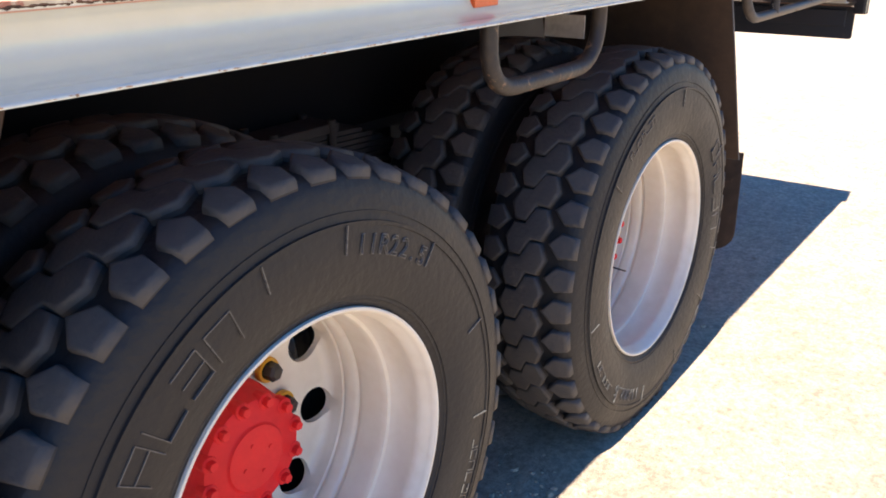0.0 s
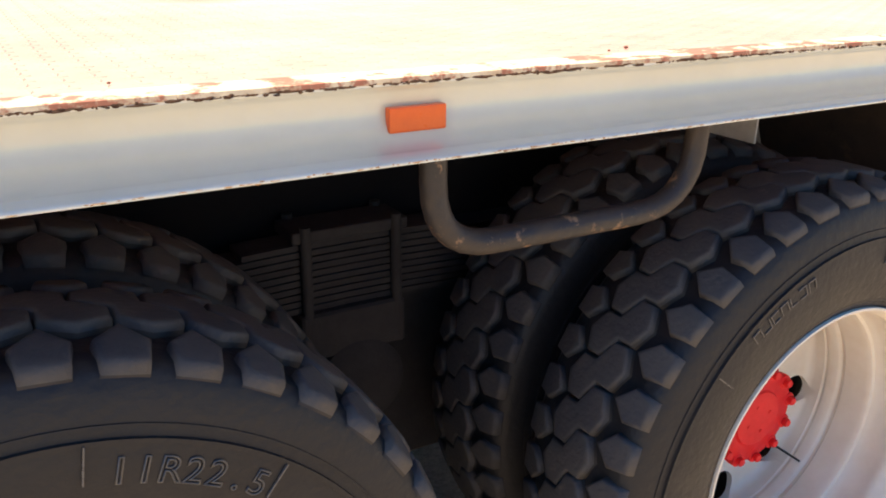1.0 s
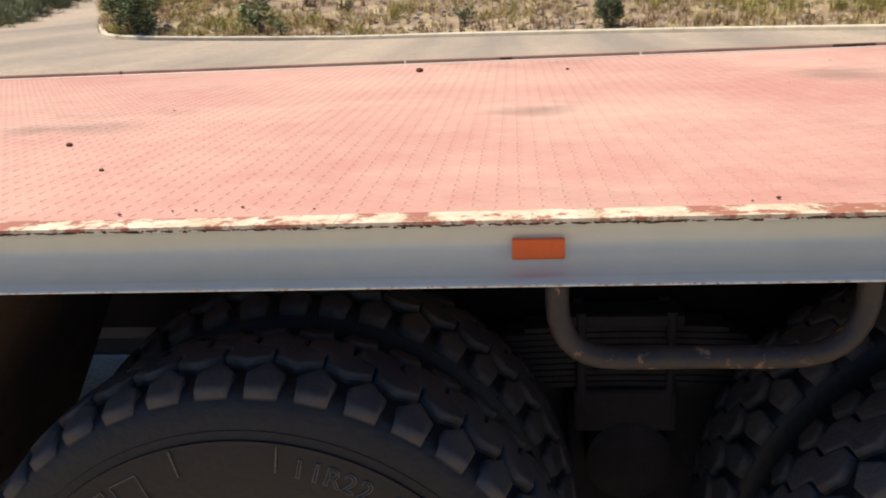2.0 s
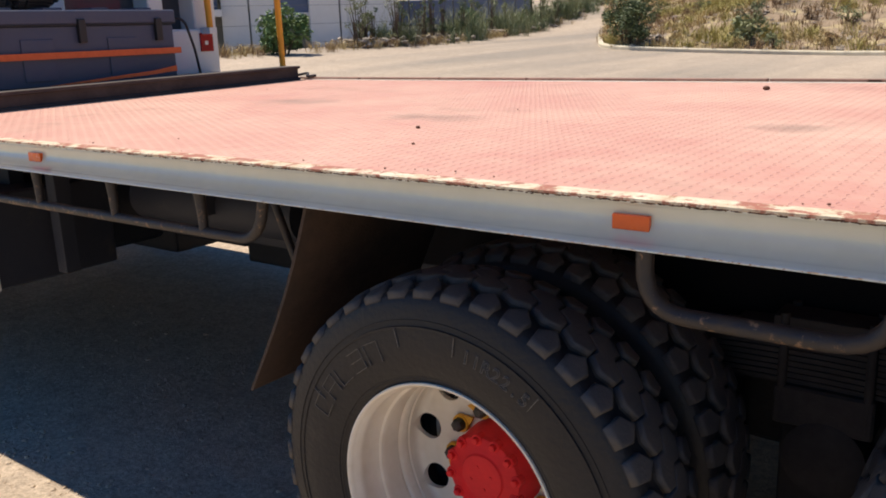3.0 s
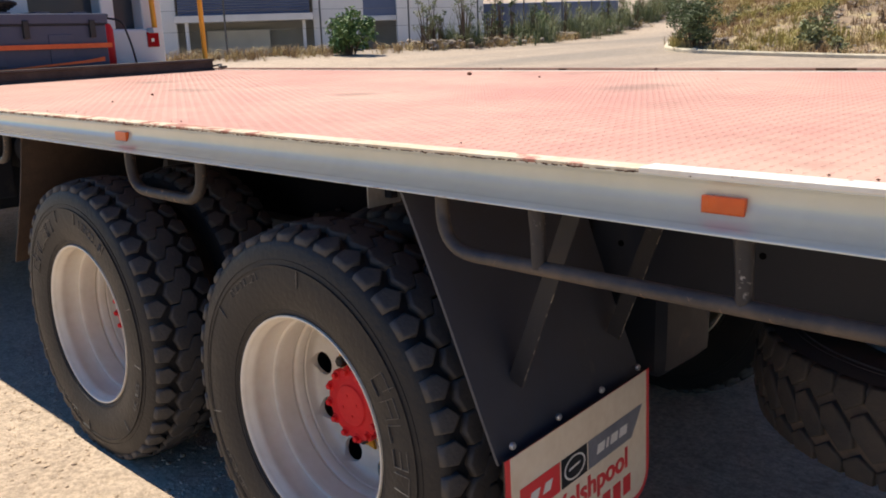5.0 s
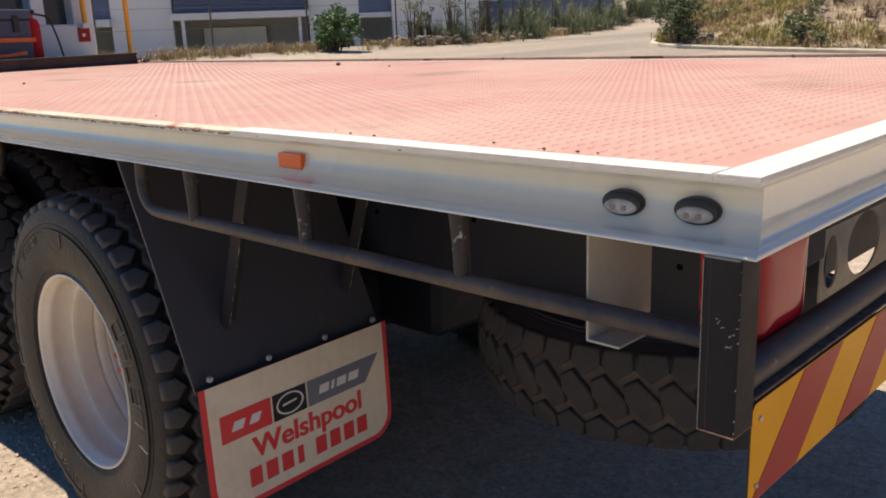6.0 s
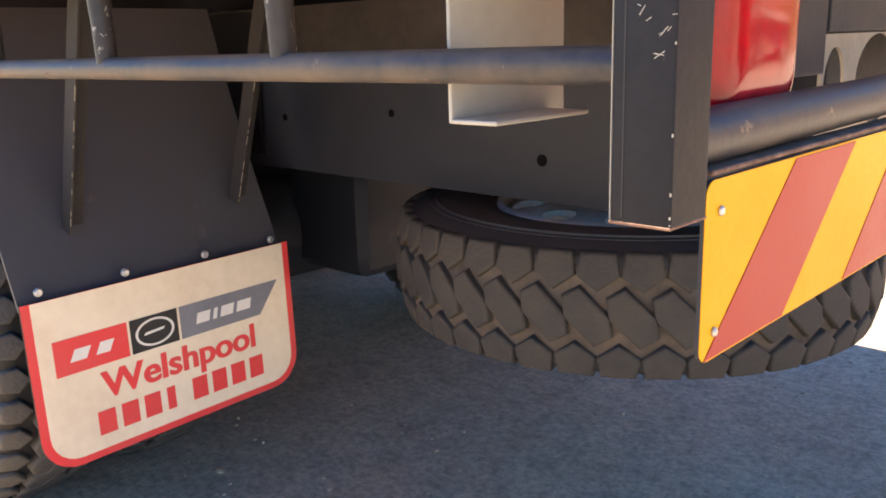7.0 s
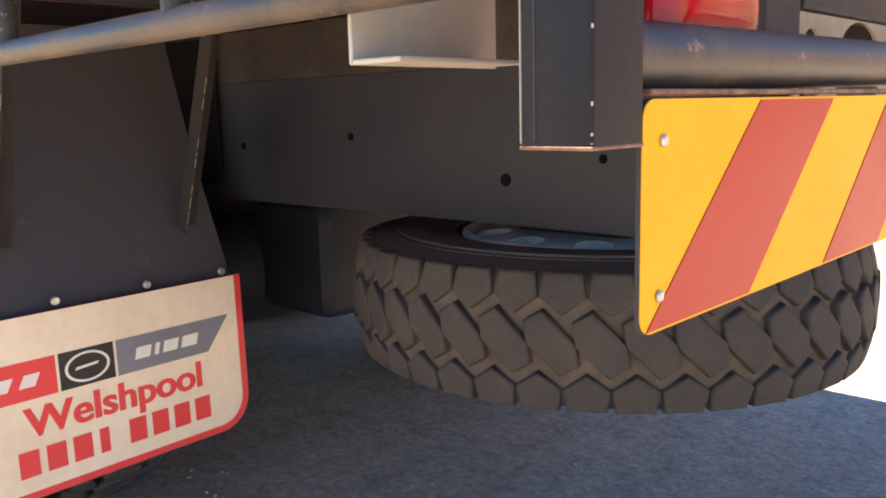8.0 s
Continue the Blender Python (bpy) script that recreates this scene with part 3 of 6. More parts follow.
def rails():
    pr = channel_profile()
    side = bmesh.new()
    # near rail, mitred into the rear rail
    ends = []
    for far_end in (0, 1):
        ends.append([side.verts.new(((REAR - 0.36 * o) if far_end else FRONT, o, z)) for o, z in pr])
    n = len(pr)
    for i in range(n):
        side.faces.new((ends[0][i], ends[1][i], ends[1][(i + 1) % n], ends[0][(i + 1) % n]))
    side.faces.new(ends[0])
    side.faces.new(ends[1][::-1])
    r = part("side_rail", side, M["rail"], truck, "white enamelled channel rail, rust-flecked along its edges", smooth=50)
    rear = bmesh.new()
    ends = []
    for far_end in (0, 1):
        ends.append([rear.verts.new((REAR - 0.36 * o - 0.0005, (FAR - o) if far_end else o + 0.0005, z + camber(FAR if far_end else 0))) for o, z in pr])
    for i in range(n):
        rear.faces.new((ends[0][i], ends[1][i], ends[1][(i + 1) % n], ends[0][(i + 1) % n]))
    rear.faces.new(ends[0])
    rear.faces.new(ends[1][::-1])
    rr = part("rear_rail", rear, M["rail"], truck, "white rear channel rail", smooth=50)
    far = bmesh.new()
    ends = []
    for far_end in (0, 1):
        ends.append([far.verts.new(((REAR - 0.36 * o - 0.001) if far_end else FRONT, FAR - o, z + camber(FAR))) for o, z in pr])
    for i in range(n):
        far.faces.new((ends[0][i], ends[1][i], ends[1][(i + 1) % n], ends[0][(i + 1) % n]))
    far.faces.new(ends[0])
    far.faces.new(ends[1][::-1])
    part("side_rail", far, M["rail"], truck, smooth=50)
    # chipped strips on top
    top, middle, clean = bmesh.new(), bmesh.new(), bmesh.new()
    rng = random.Random(4)
    x = FRONT
    while x < REAR - 0.06:
        x2 = min(REAR - 0.0565, x + rng.uniform(0.15, 0.5))
        w = 0.047 + rng.uniform(-0.003, 0.004)
        box(x, x2, -0.0012, w, ZT - 0.0035, ZT + (0.0028 if x < 2.2 else 0.0048), 0.0008, 1, top if x < 0.95 else middle if x < 2.2 else clean)
        x = x2
    part("edge_strip", top, M["edge"], r, "flaking cream paint over red primer")
    part("edge_strip", middle, M["edge_mid"], r, "cream paint with few bare patches")
    part("edge_strip", clean, M["edge_clean"], r, "sound white paint near the rear corner")
    top2 = box(REAR - 0.052, REAR + 0.0012, -0.0014, FAR, ZT - 0.003, ZT + 0.0050, 0.0012, 2)
    for v in top2.verts:
        v.co.z += camber(v.co.y)
    part("edge_strip", top2, M["edge_clean"], rr)
    # rust flecks under the top edge and along the lower lip
    for z, y, nb, tall in ((ZT - 0.0036, -0.0010, 1000, 0.0019), (ZB + 0.0026, -0.0006, 190, 0.0012)):
        upper = z > 1.2
        spots = []
        for k in range(nb):
            cx = rng.choice((-2.2, -0.9, -0.2, 0.2, 0.6, 1.1, 1.6, 2.1)) + rng.gauss(0, 0.3) if upper else rng.choice((-0.4, 0.15, 0.50, 0.62, 1.0, 1.7)) + rng.gauss(0, 0.16)
            if not FRONT < cx < (2.3 if rng.random() < 0.9 else REAR - 0.1):
                continue
            ln = rng.uniform(0.0012, 0.0055) * (3.0 if upper and rng.random() < 0.25 else 1)
            spots.append((cx, y, z + rng.gauss(0, tall * 0.35), ln, 0.0010, tall * rng.uniform(0.35, 1.0)))
        part("rust_line", flecks(spots, rng), M["rust" if upper else "rust_lip"], r)["kind"] = "stuff"
    return r


M["edge_clean"] = material("white_top_edge", (0.74, 0.71, 0.64), 0.5, dark=(0.62, 0.55, 0.44), scale=9, amount=0.7, fine=50, bump=0.2, stain=(0.33, 0.17, 0.10), stain_scale=34, stain_at=0.63)
side_rail = rails()


def deck():
    bm = box(FRONT, REAR - 0.030, 0.040, FAR - 0.042, ZT - 0.012, ZT + 0.001, 0)
    for v in bm.verts:
        v.co.z += camber(v.co.y)
    d = part("deck_plate", bm, M["deck"], truck, "sun-faded red chequer-plate deck with dusty patches")
    # raised lozenges of the chequer plate
    px, py = 0.032, 0.018
    jit = random.Random(2)
    verts, faces = [], []
    shape = [(-0.0112, 0.0), (-0.005, -0.0040), (0.005, -0.0040), (0.0112, 0.0), (0.005, 0.0040), (-0.005, 0.0040)]
    for j in range(int((FAR - 0.1) / py)):
        for i in range(int((REAR - 0.06 - FRONT) / px)):
            cx, cy = FRONT + 0.012 + i * px, 0.072 + j * py
            if cx > REAR - 0.07 or cy > FAR - 0.06:
                continue
            turn = (i + j) % 2
            cx, cy = cx + jit.uniform(-0.0010, 0.0010), cy + jit.uniform(-0.0010, 0.0010)
            base = len(verts)
            z = ZT + 0.001 + camber(cy)
            for h, k in ((-0.0005, 1.0), (0.0007, 0.45)):
                for a, b in shape:
                    a, b = a * (1 if h < 0 else 0.8), b * k
                    p = (-b, a) if turn else (a, b)
                    verts.append((cx + p[0], cy + p[1], z + h))
            faces.append(tuple(base + 6 + q for q in range(6)))
            for q in range(6):
                faces.append((base + q, base + (q + 1) % 6, base + 6 + (q + 1) % 6, base + 6 + q))
    lugs = flat_mesh("chequer_pattern", verts, faces, M["deck_lug"], d)
    lugs["kind"] = "stuff"
    # coaming bar along the far edge, with a few broken-out notches
    rng = random.Random(8)
    x = FRONT + 0.02
    while x < REAR - 0.1:
        x2 = min(REAR - 0.08, x + rng.uniform(0.5, 1.2))
        part("coaming_bar", box(x, x2 - 0.012, FAR - 0.044, FAR - 0.004, ZT + camber(FAR), ZT + camber(FAR) + 0.016, 0.002, 1), M["edge_red"], d, "rust-brown bar along the deck edge")
        part("coaming_bar", box(x, x2 - 0.002, FAR - 0.062, FAR - 0.046, ZT + camber(FAR) - 0.004, ZT + camber(FAR) + 0.0035 + rng.uniform(-0.0005, 0.0008), 0.001, 1), M["edge_clean"], d, "flaking cream paint along the deck edge")
        x = x2
    part("rust_patch", box(1.655, 1.815, FAR - 0.0455, FAR - 0.0442, ZT + camber(FAR) + 0.001, ZT + camber(FAR) + 0.0155, 0.0003, 1), M["rust"], d, "dark rusted length of the coaming")
    part("rust_patch", box(0.36, 0.41, FAR - 0.0455, FAR - 0.0442, ZT + camber(FAR) + 0.001, ZT + camber(FAR) + 0.013, 0.0003, 1), M["rust"], d)
    # joists below the plate
    for k in range(10):
        xx = FRONT + 0.15 + k * 0.62
        part("cross_member", box(xx, xx + 0.05, 0.066, FAR - 0.066, ZT - 0.085, ZT - 0.014, 0.002), M["dark_steel"], truck)
    # clinging grit near the edge
    bm = bmesh.new()
    for k in range(30):
        cx, cy = rng.uniform(-2.6, 3.2), 0.066 + abs(rng.gauss(0, 0.02)) if rng.random() < 0.75 else rng.uniform(0.1, 2.3)
        s = rng.uniform(0.001, 0.0028)
        bmesh.ops.create_icosphere(bm, subdivisions=1, radius=s, matrix=pose(cx, cy, ZT + camber(cy) + s * 0.7 + 0.002) @ Matrix.Diagonal((1.4, 1, 0.8, 1)))
    for cx, cy, s in ((0.071, 2.093, 0.011), (-0.536, 0.682, 0.006), (-0.33, 0.40, 0.004), (0.6, 1.98, 0.005)):
        bmesh.ops.create_icosphere(bm, subdivisions=2, radius=s, matrix=pose(cx, cy, ZT + camber(cy) + s * 0.8) @ Matrix.Diagonal((1.3, 1, 0.8, 1)))
    g = finish("grit", bm, M["grit"])
    tagged(g, "rusty grit and small clods lying on the deck", "grit", kind="stuff")


M["edge_red"] = material("rust_red_coaming", (0.35, 0.205, 0.155), 0.75, dark=(0.17, 0.105, 0.08), scale=5, amount=0.8, bump=0.3)
deck()


def marker(x, w=0.071, h=0.028):
    m = part("marker_lamp", box(x, x + w, WEB - 0.012, WEB - 0.0005, 1.1995, 1.1995 + h, 0.0025, 2), M["orange"], side_rail, "orange rectangular marker lens")
    return m


for x in (0.4085, 2.3905, -1.625):
    marker(x)


def oval_lamp(x, z):
    def ring(a, b, y, n=28):
        return [(x + a * math.cos(2 * math.pi * k / n), y, z + b * math.sin(2 * math.pi * k / n)) for k in range(n)]
    bm = bmesh.new()
    levels = [ring(0.030, 0.0178, 0.0555), ring(0.030, 0.0178, 0.047), ring(0.0285, 0.0165, 0.0435), ring(0.024, 0.0135, 0.0420)]
    vs = [[bm.verts.new(p) for p in lv] for lv in levels]
    for a, b in zip(vs, vs[1:]):
        for k in range(28):
            bm.faces.new((a[k], a[(k + 1) % 28], b[(k + 1) % 28], b[k]))
    bm.faces.new(vs[-1])
    lamp = part("oval_lamp", bm, M["lamp_black"], side_rail, "small oval side lamp with black surround", smooth=40)
    bm = bmesh.new()
    vs = [[bm.verts.new((p[0], p[1], p[2] - 0.0038)) for p in ring(*lv)] for lv in ((0.0240, 0.0102, 0.0425), (0.0230, 0.0096, 0.0395), (0.018, 0.0075, 0.0380), (0.008, 0.0035, 0.0372))]
    for a, b in zip(vs, vs[1:]):
        for k in range(28):
            bm.faces.new((a[k], a[(k + 1) % 28], b[(k + 1) % 28], b[k]))
    bm.faces.new(vs[-1])
    part("lens", bm, M["lamp_clear"], lamp, "smoky clear lens", smooth=60)
    for k in (-0.6, 0.7):
        part("reflector", box(x + k * 0.012 - 0.005, x + k * 0.012 + 0.003, 0.0368, 0.0380, z - 0.008, z - 0.001, 0.001, 1), M["panel_grey"], lamp)


oval_lamp(3.143, 1.2125)
oval_lamp(3.247, 1.2135)


# chassis, axles
def chassis():
    for y, s in ((0.845, 1), (1.655, -1)):
        pts = [(y, 0.765), (y + s * 0.07, 0.765), (y + s * 0.07, 0.773), (y + s * 0.008, 0.773), (y + s * 0.008, 1.047), (y + s * 0.07, 1.047), (y + s * 0.07, 1.055), (y, 1.055)]
        c = part("chassis_rail", prism(pts, "x", -7.3, 3.12 if s > 0 else 2.75, 0.0), M["dark_steel"], truck, "dark painted chassis rail with bolt holes")
        # Flat discs, coloured like the dark inside of bolt holes; nothing is cut.
        for hx, hz, r in ((2.587, 0.848, 0.012), (2.158, 0.925, 0.009), (2.796, 0.891, 0.008), (1.75, 0.9, 0.009)):
            bm = lathe([(0.0, -s * 0.0015), (r, -s * 0.0015), (r, s * 0.001), (0.0, s * 0.001)], 16)
            bmesh.ops.translate(bm, verts=bm.verts, vec=(hx, y, hz))
            part("bolt_hole", bm, M["hole"], c)
        part("sub_frame", box(-3.0, 3.1 if s > 0 else 2.8, min(y, y + s * 0.07), max(y, y + s * 0.07), 1.056, 1.178, 0.002), M["dusty"], truck)
    for x in (-2.4, -0.75, 0.65, 2.0, 2.82):
        part("chassis_cross_member", box(x - 0.04, x + 0.04, 0.855, 1.645, 0.80, 1.02, 0.004), M["dark_steel"], truck)
    for x in (0.0, AXLE):
        bm = tube([(x, 0.30, HUB_Z), (x, 0.9, HUB_Z), (x, 1.05, HUB_Z), (x, 1.45, HUB_Z), (x, 1.6, HUB_Z), (x, 2.2, HUB_Z)], [0.075, 0.075, 0.17, 0.17, 0.075, 0.075], 24)
        part("axle", bm, M["dark_steel"], truck, "oily dark drive axle housing", smooth=40)
        part("differential", box(x + 0.10, x + 0.46, 1.08, 1.42, 0.40, 0.74, 0.07, 3), M["dark_steel"], truck, "dark cast differential casing", smooth=40)
    # leaf springs clamped on a trunnion between the axles
    for y in (0.715, 1.705):
        for k in range(10):
            ln = 0.60 - 0.042 * k
            bm = bmesh.new()
            lo, hi = [], []
            for q in range(9):
                u = -1 + q / 4
                drop = 0.10 * (ln * u) ** 2
                for row, dz in ((lo, 0.0), (hi, 0.0115)):
                    row.append([bm.verts.new((0.65 + ln * u, yy, 0.690 + k * 0.0148 + dz - drop)) for yy in (y, y + 0.08)])
            for q in range(8):
                for f in ((lo[q][0], lo[q + 1][0], hi[q + 1][0], hi[q][0]), (lo[q][1], hi[q][1], hi[q + 1][1], lo[q + 1][1]), (hi[q][0], hi[q + 1][0], hi[q + 1][1], hi[q][1]), (lo[q][0], lo[q][1], lo[q + 1][1], lo[q + 1][0])):
                    bm.faces.new(f)
            bm.faces.new((lo[0][0], hi[0][0], hi[0][1], lo[0][1]))
            bm.faces.new((lo[8][0], lo[8][1], hi[8][1], hi[8][0]))
            part("spring_leaf", bm, M["dusty"], truck)
        part("spring_clamp", box(0.525, 0.775, y - 0.012, y + 0.092, 0.838, 0.862, 0.006, 3), M["dusty"], truck, "dusty steel clamp over the spring pack", smooth=40)
        for bx in (0.552, 0.748):
            for by in (y - 0.010, y + 0.090):
                part("u_bolt", tube([(bx, by, 0.60), (bx, by, 0.872)], 0.011, 12), M["dusty"], truck, smooth=50)
        part("spring_saddle", box(0.535, 0.765, y - 0.02, y + 0.10, 0.585, 0.688, 0.015, 3), M["dusty"], truck, "dusty brown cast spring saddle", smooth=40)
        part("trunnion_hub", tube([(0.66, y - 0.035, 0.512), (0.66, y - 0.02, 0.512), (0.66, y + 0.12, 0.512)], [0.075, 0.098, 0.098], 28), M["dusty"], truck, "dusty round trunnion hub", smooth=40)
    part("trunnion_bracket", box(0.53, 1.02, 0.80, 0.88, 0.22, 0.76, 0.02, 3), M["dusty"], truck, "dusty brown cast trunnion bracket", smooth=40)
    # Added sheet: its black colour darkens the space above the inner tyres.
    part("splash_board", box(-0.74, 1.66, 0.828, 0.836, 0.80, 1.17, 0.002), M["deck_shade"], truck, "near-black sheet added for the shade behind the wheels")
    part("gear_casing", box(0.40, 0.92, 0.90, 1.60, 0.42, 1.04, 0.05, 3), M["dusty"], truck)
    part("side_locker", box(-2.9, -0.72, 1.95, 2.40, 0.240, 1.10, 0.02, 2), M["dark_steel"], truck, "dark locker hung on the far side")
    part("side_locker", box(-3.6, -2.91, 1.95, 2.40, 0.325, 1.10, 0.02, 2), M["dark_steel"], truck)
    part("side_locker", box(-4.6, -3.61, 1.95, 2.40, 0.200, 1.10, 0.02, 2), M["dark_steel"], truck)
    # Unseen bar, added so the truck's shadow reaches further on the far side.
    part("side_guard", box(-6.0, -0.75, 2.38, 2.69, 0.34, 0.40, 0.01), M["dark_steel"], truck)
    # Two made-up casings that keep light off the ground below the deck.
    part("gearbox", box(-3.3, -0.95, 0.93, 1.57, 0.77, 1.04, 0.06, 3), M["dark_steel"], truck, "dark casing shape added to block light under the deck", smooth=40)
    part("gearbox", box(-4.4, -3.32, 0.80, 1.70, 0.40, 1.02, 0.08, 3), M["dark_steel"], truck, "larger dark casing shape added to block light from the front", smooth=40)
    part("valve_panel", box(0.30, 1.0, 1.86, 1.90, 0.22, 1.10, 0.01), M["dark_steel"], truck)
    part("locker_hanger", box(-2.6, -1.2, 1.98, 2.05, 1.08, 1.20, 0.004), M["dark_steel"], truck)
    part("valve_block", box(1.30, 1.304, 0.30, 0.42, 1.040, 1.10, 0.001), M["blue_rim"], truck, "pale bracket tab under the deck")
    part("valve_arm", box(1.304, 1.33, 0.36, 0.385, 1.06, 1.2, 0.003), M["dark_steel"], truck)


chassis()


# ---- wheels ----
PITCHES = 42


def tyre_profile(r_tread=0.512):
    half = [(0.286, 0.040), (0.296, 0.026), (0.306, 0.021), (0.312, 0.018), (0.3125, 0.0165), (0.318, 0.0165), (0.3185, 0.0145), (0.345, 0.007), (0.385, 0.002), (0.420, 0.0025), (0.430, 0.0035), (0.4305, 0.0015), (0.436, 0.0015), (0.4365, 0.006), (0.4480, 0.0079), (0.4483, 0.0062), (0.4505, 0.0066), (0.4508, 0.0083), (0.462, 0.010), (0.482, 0.016), (0.4985, 0.023), (0.508, 0.036), (0.511, 0.06)]
    prof = half + [(r_tread + 0.002, 0.14)] + [(r, 0.28 - y) for r, y in reversed(half)]
    return [(r, y - 0.022) for r, y in prof]


def blocks(style):
    """Tread blocks as (v across the tread in metres, u round it in pitches)."""
    out = []
    if style == "drive":
        out.append([(0.0, -0.30), (0.034, -0.37), (0.061, 0.0), (0.034, 0.37), (0.0, 0.30)])
        v1, v2 = 0.094, 0.142
        out.append([(v1 - 0.030, 0.5), (v1 - 0.014, 0.045), (v1 + 0.014, 0.045), (v1 + 0.031, 0.47), (v2 - 0.014, 0.545), (v2 + 0.014, 0.545), (v2 + 0.030, 1.0), (v2 + 0.014, 1.455), (v2 - 0.014, 1.455), (v2 - 0.031, 1.03), (v1 + 0.014, 0.955), (v1 - 0.014, 0.955)])
        out.append([(0.236, 0.80), (0.202, 0.87), (0.175, 0.5), (0.202, 0.13), (0.236, 0.20)])
    else:
        out.append([(0.0, -0.36), (0.036, -0.43), (0.062, 0.0), (0.036, 0.43), (0.0, 0.36)])
        out.append([(0.066, 0.54), (0.084, 0.20), (0.118, 0.26), (0.172, 0.90), (0.154, 1.24), (0.118, 1.18)])
        out.append([(0.236, 0.86), (0.200, 0.93), (0.174, 0.5), (0.200, 0.07), (0.236, 0.14)])
    return out


def inset(shape, d):
    """The outline drawn in by d, its corners mitred."""
    n = len(shape)
    area = sum(shape[i][0] * shape[(i + 1) % n][1] - shape[(i + 1) % n][0] * shape[i][1] for i in range(n))
    d = d if area > 0 else -d
    out = []
    for i in range(n):
        p, q, r = (Vector(shape[(i + k) % n]) for k in (-1, 0, 1))
        a, b = (q - p).normalized(), (r - q).normalized()
        na, nb = Vector((-a.y, a.x)), Vector((-b.y, b.x))
        m = (na + nb) / max(0.35, 1 + na.dot(nb))
        out.append(tuple(q + m * d))
    return out


def tread_mesh(style, flat):
    """Moulded blocks with worn, rounded shoulders standing on the carcass."""
    verts, faces, tops = [], [], []
    rng = random.Random(3)
    step = 2 * math.pi / PITCHES
    arc = step * 0.52
    levels = ((-0.0045, None), (-0.0022, 0.0115), (-0.0012, 0.0046), (0.0002, 0.0015), (0.0026, 0.0003), (0.0065, 0.0))
    for shape in blocks(style):
        n = len(shape)
        flatshape = [(v, u * arc) for v, u in shape]
        rings = [inset(flatshape, d - (0.0 if style == "drive" else 0.0030)) for d, _ in levels]
        for k in range(PITCHES):
            base = len(verts)
            wear = rng.uniform(-0.0014, 0.0008)
            skew = rng.uniform(-0.0008, 0.0008)
            for (_, drop), ring in zip(levels, rings):
                for (v0, _), (v, uu) in zip(shape, ring):
                    depth = max(0.0, min(v, 0.236 - v))
                    edge = v0 < 0.018 or v0 > 0.218
                    if n == 5:
                        top = 0.5150 + 0.0140 * min(1.0, depth / 0.060)
                    else:
                        top = 0.5315 - 0.005 * ((v - 0.118) / 0.118) ** 2
                    if drop is None:
                        r = 0.486 if edge else 0.501
                        v = max(0.002, min(0.234, v)) if edge else v
                    else:
                        r = top - drop * (1.5 if edge else 1.0) + wear
                    y = v + rng.uniform(-0.0005, 0.0005)
                    a = k * step + uu / arc * step + skew
                    z = r * math.sin(a)
                    verts.append((r * math.cos(a), y, max(z, -HUB_Z) if flat else z))
            last = len(levels) - 1
            for lv in range(last):
                for q in range(n):
                    faces.append((base + lv * n + q, base + lv * n + (q + 1) % n, base + (lv + 1) * n + (q + 1) % n, base + (lv + 1) * n + q))
                    tops.append(1 if lv == 0 else 0)
            top = base + last * n
            if n == 12:
                # two convex halves joined at the neck
                faces.append(tuple(top + q for q in (0, 1, 2, 3, 10, 11)))
                faces.append(tuple(top + q for q in (3, 4, 5, 6, 7, 8, 9, 10)))
                tops += [0, 0]
            else:
                faces.append(tuple(top + q for q in range(n)))
                tops.append(0)
    me = bpy.data.meshes.new("tread")
    me.from_pydata(verts, [], faces)
    me.polygons.foreach_set("material_index", tops)
    me.polygons.foreach_set("use_smooth", [True] * len(faces))
    bm = bmesh.new()
    bm.from_mesh(me)
    bmesh.ops.recalc_face_normals(bm, faces=bm.faces)
    bm.to_mesh(me)
    bm.free()
    return me


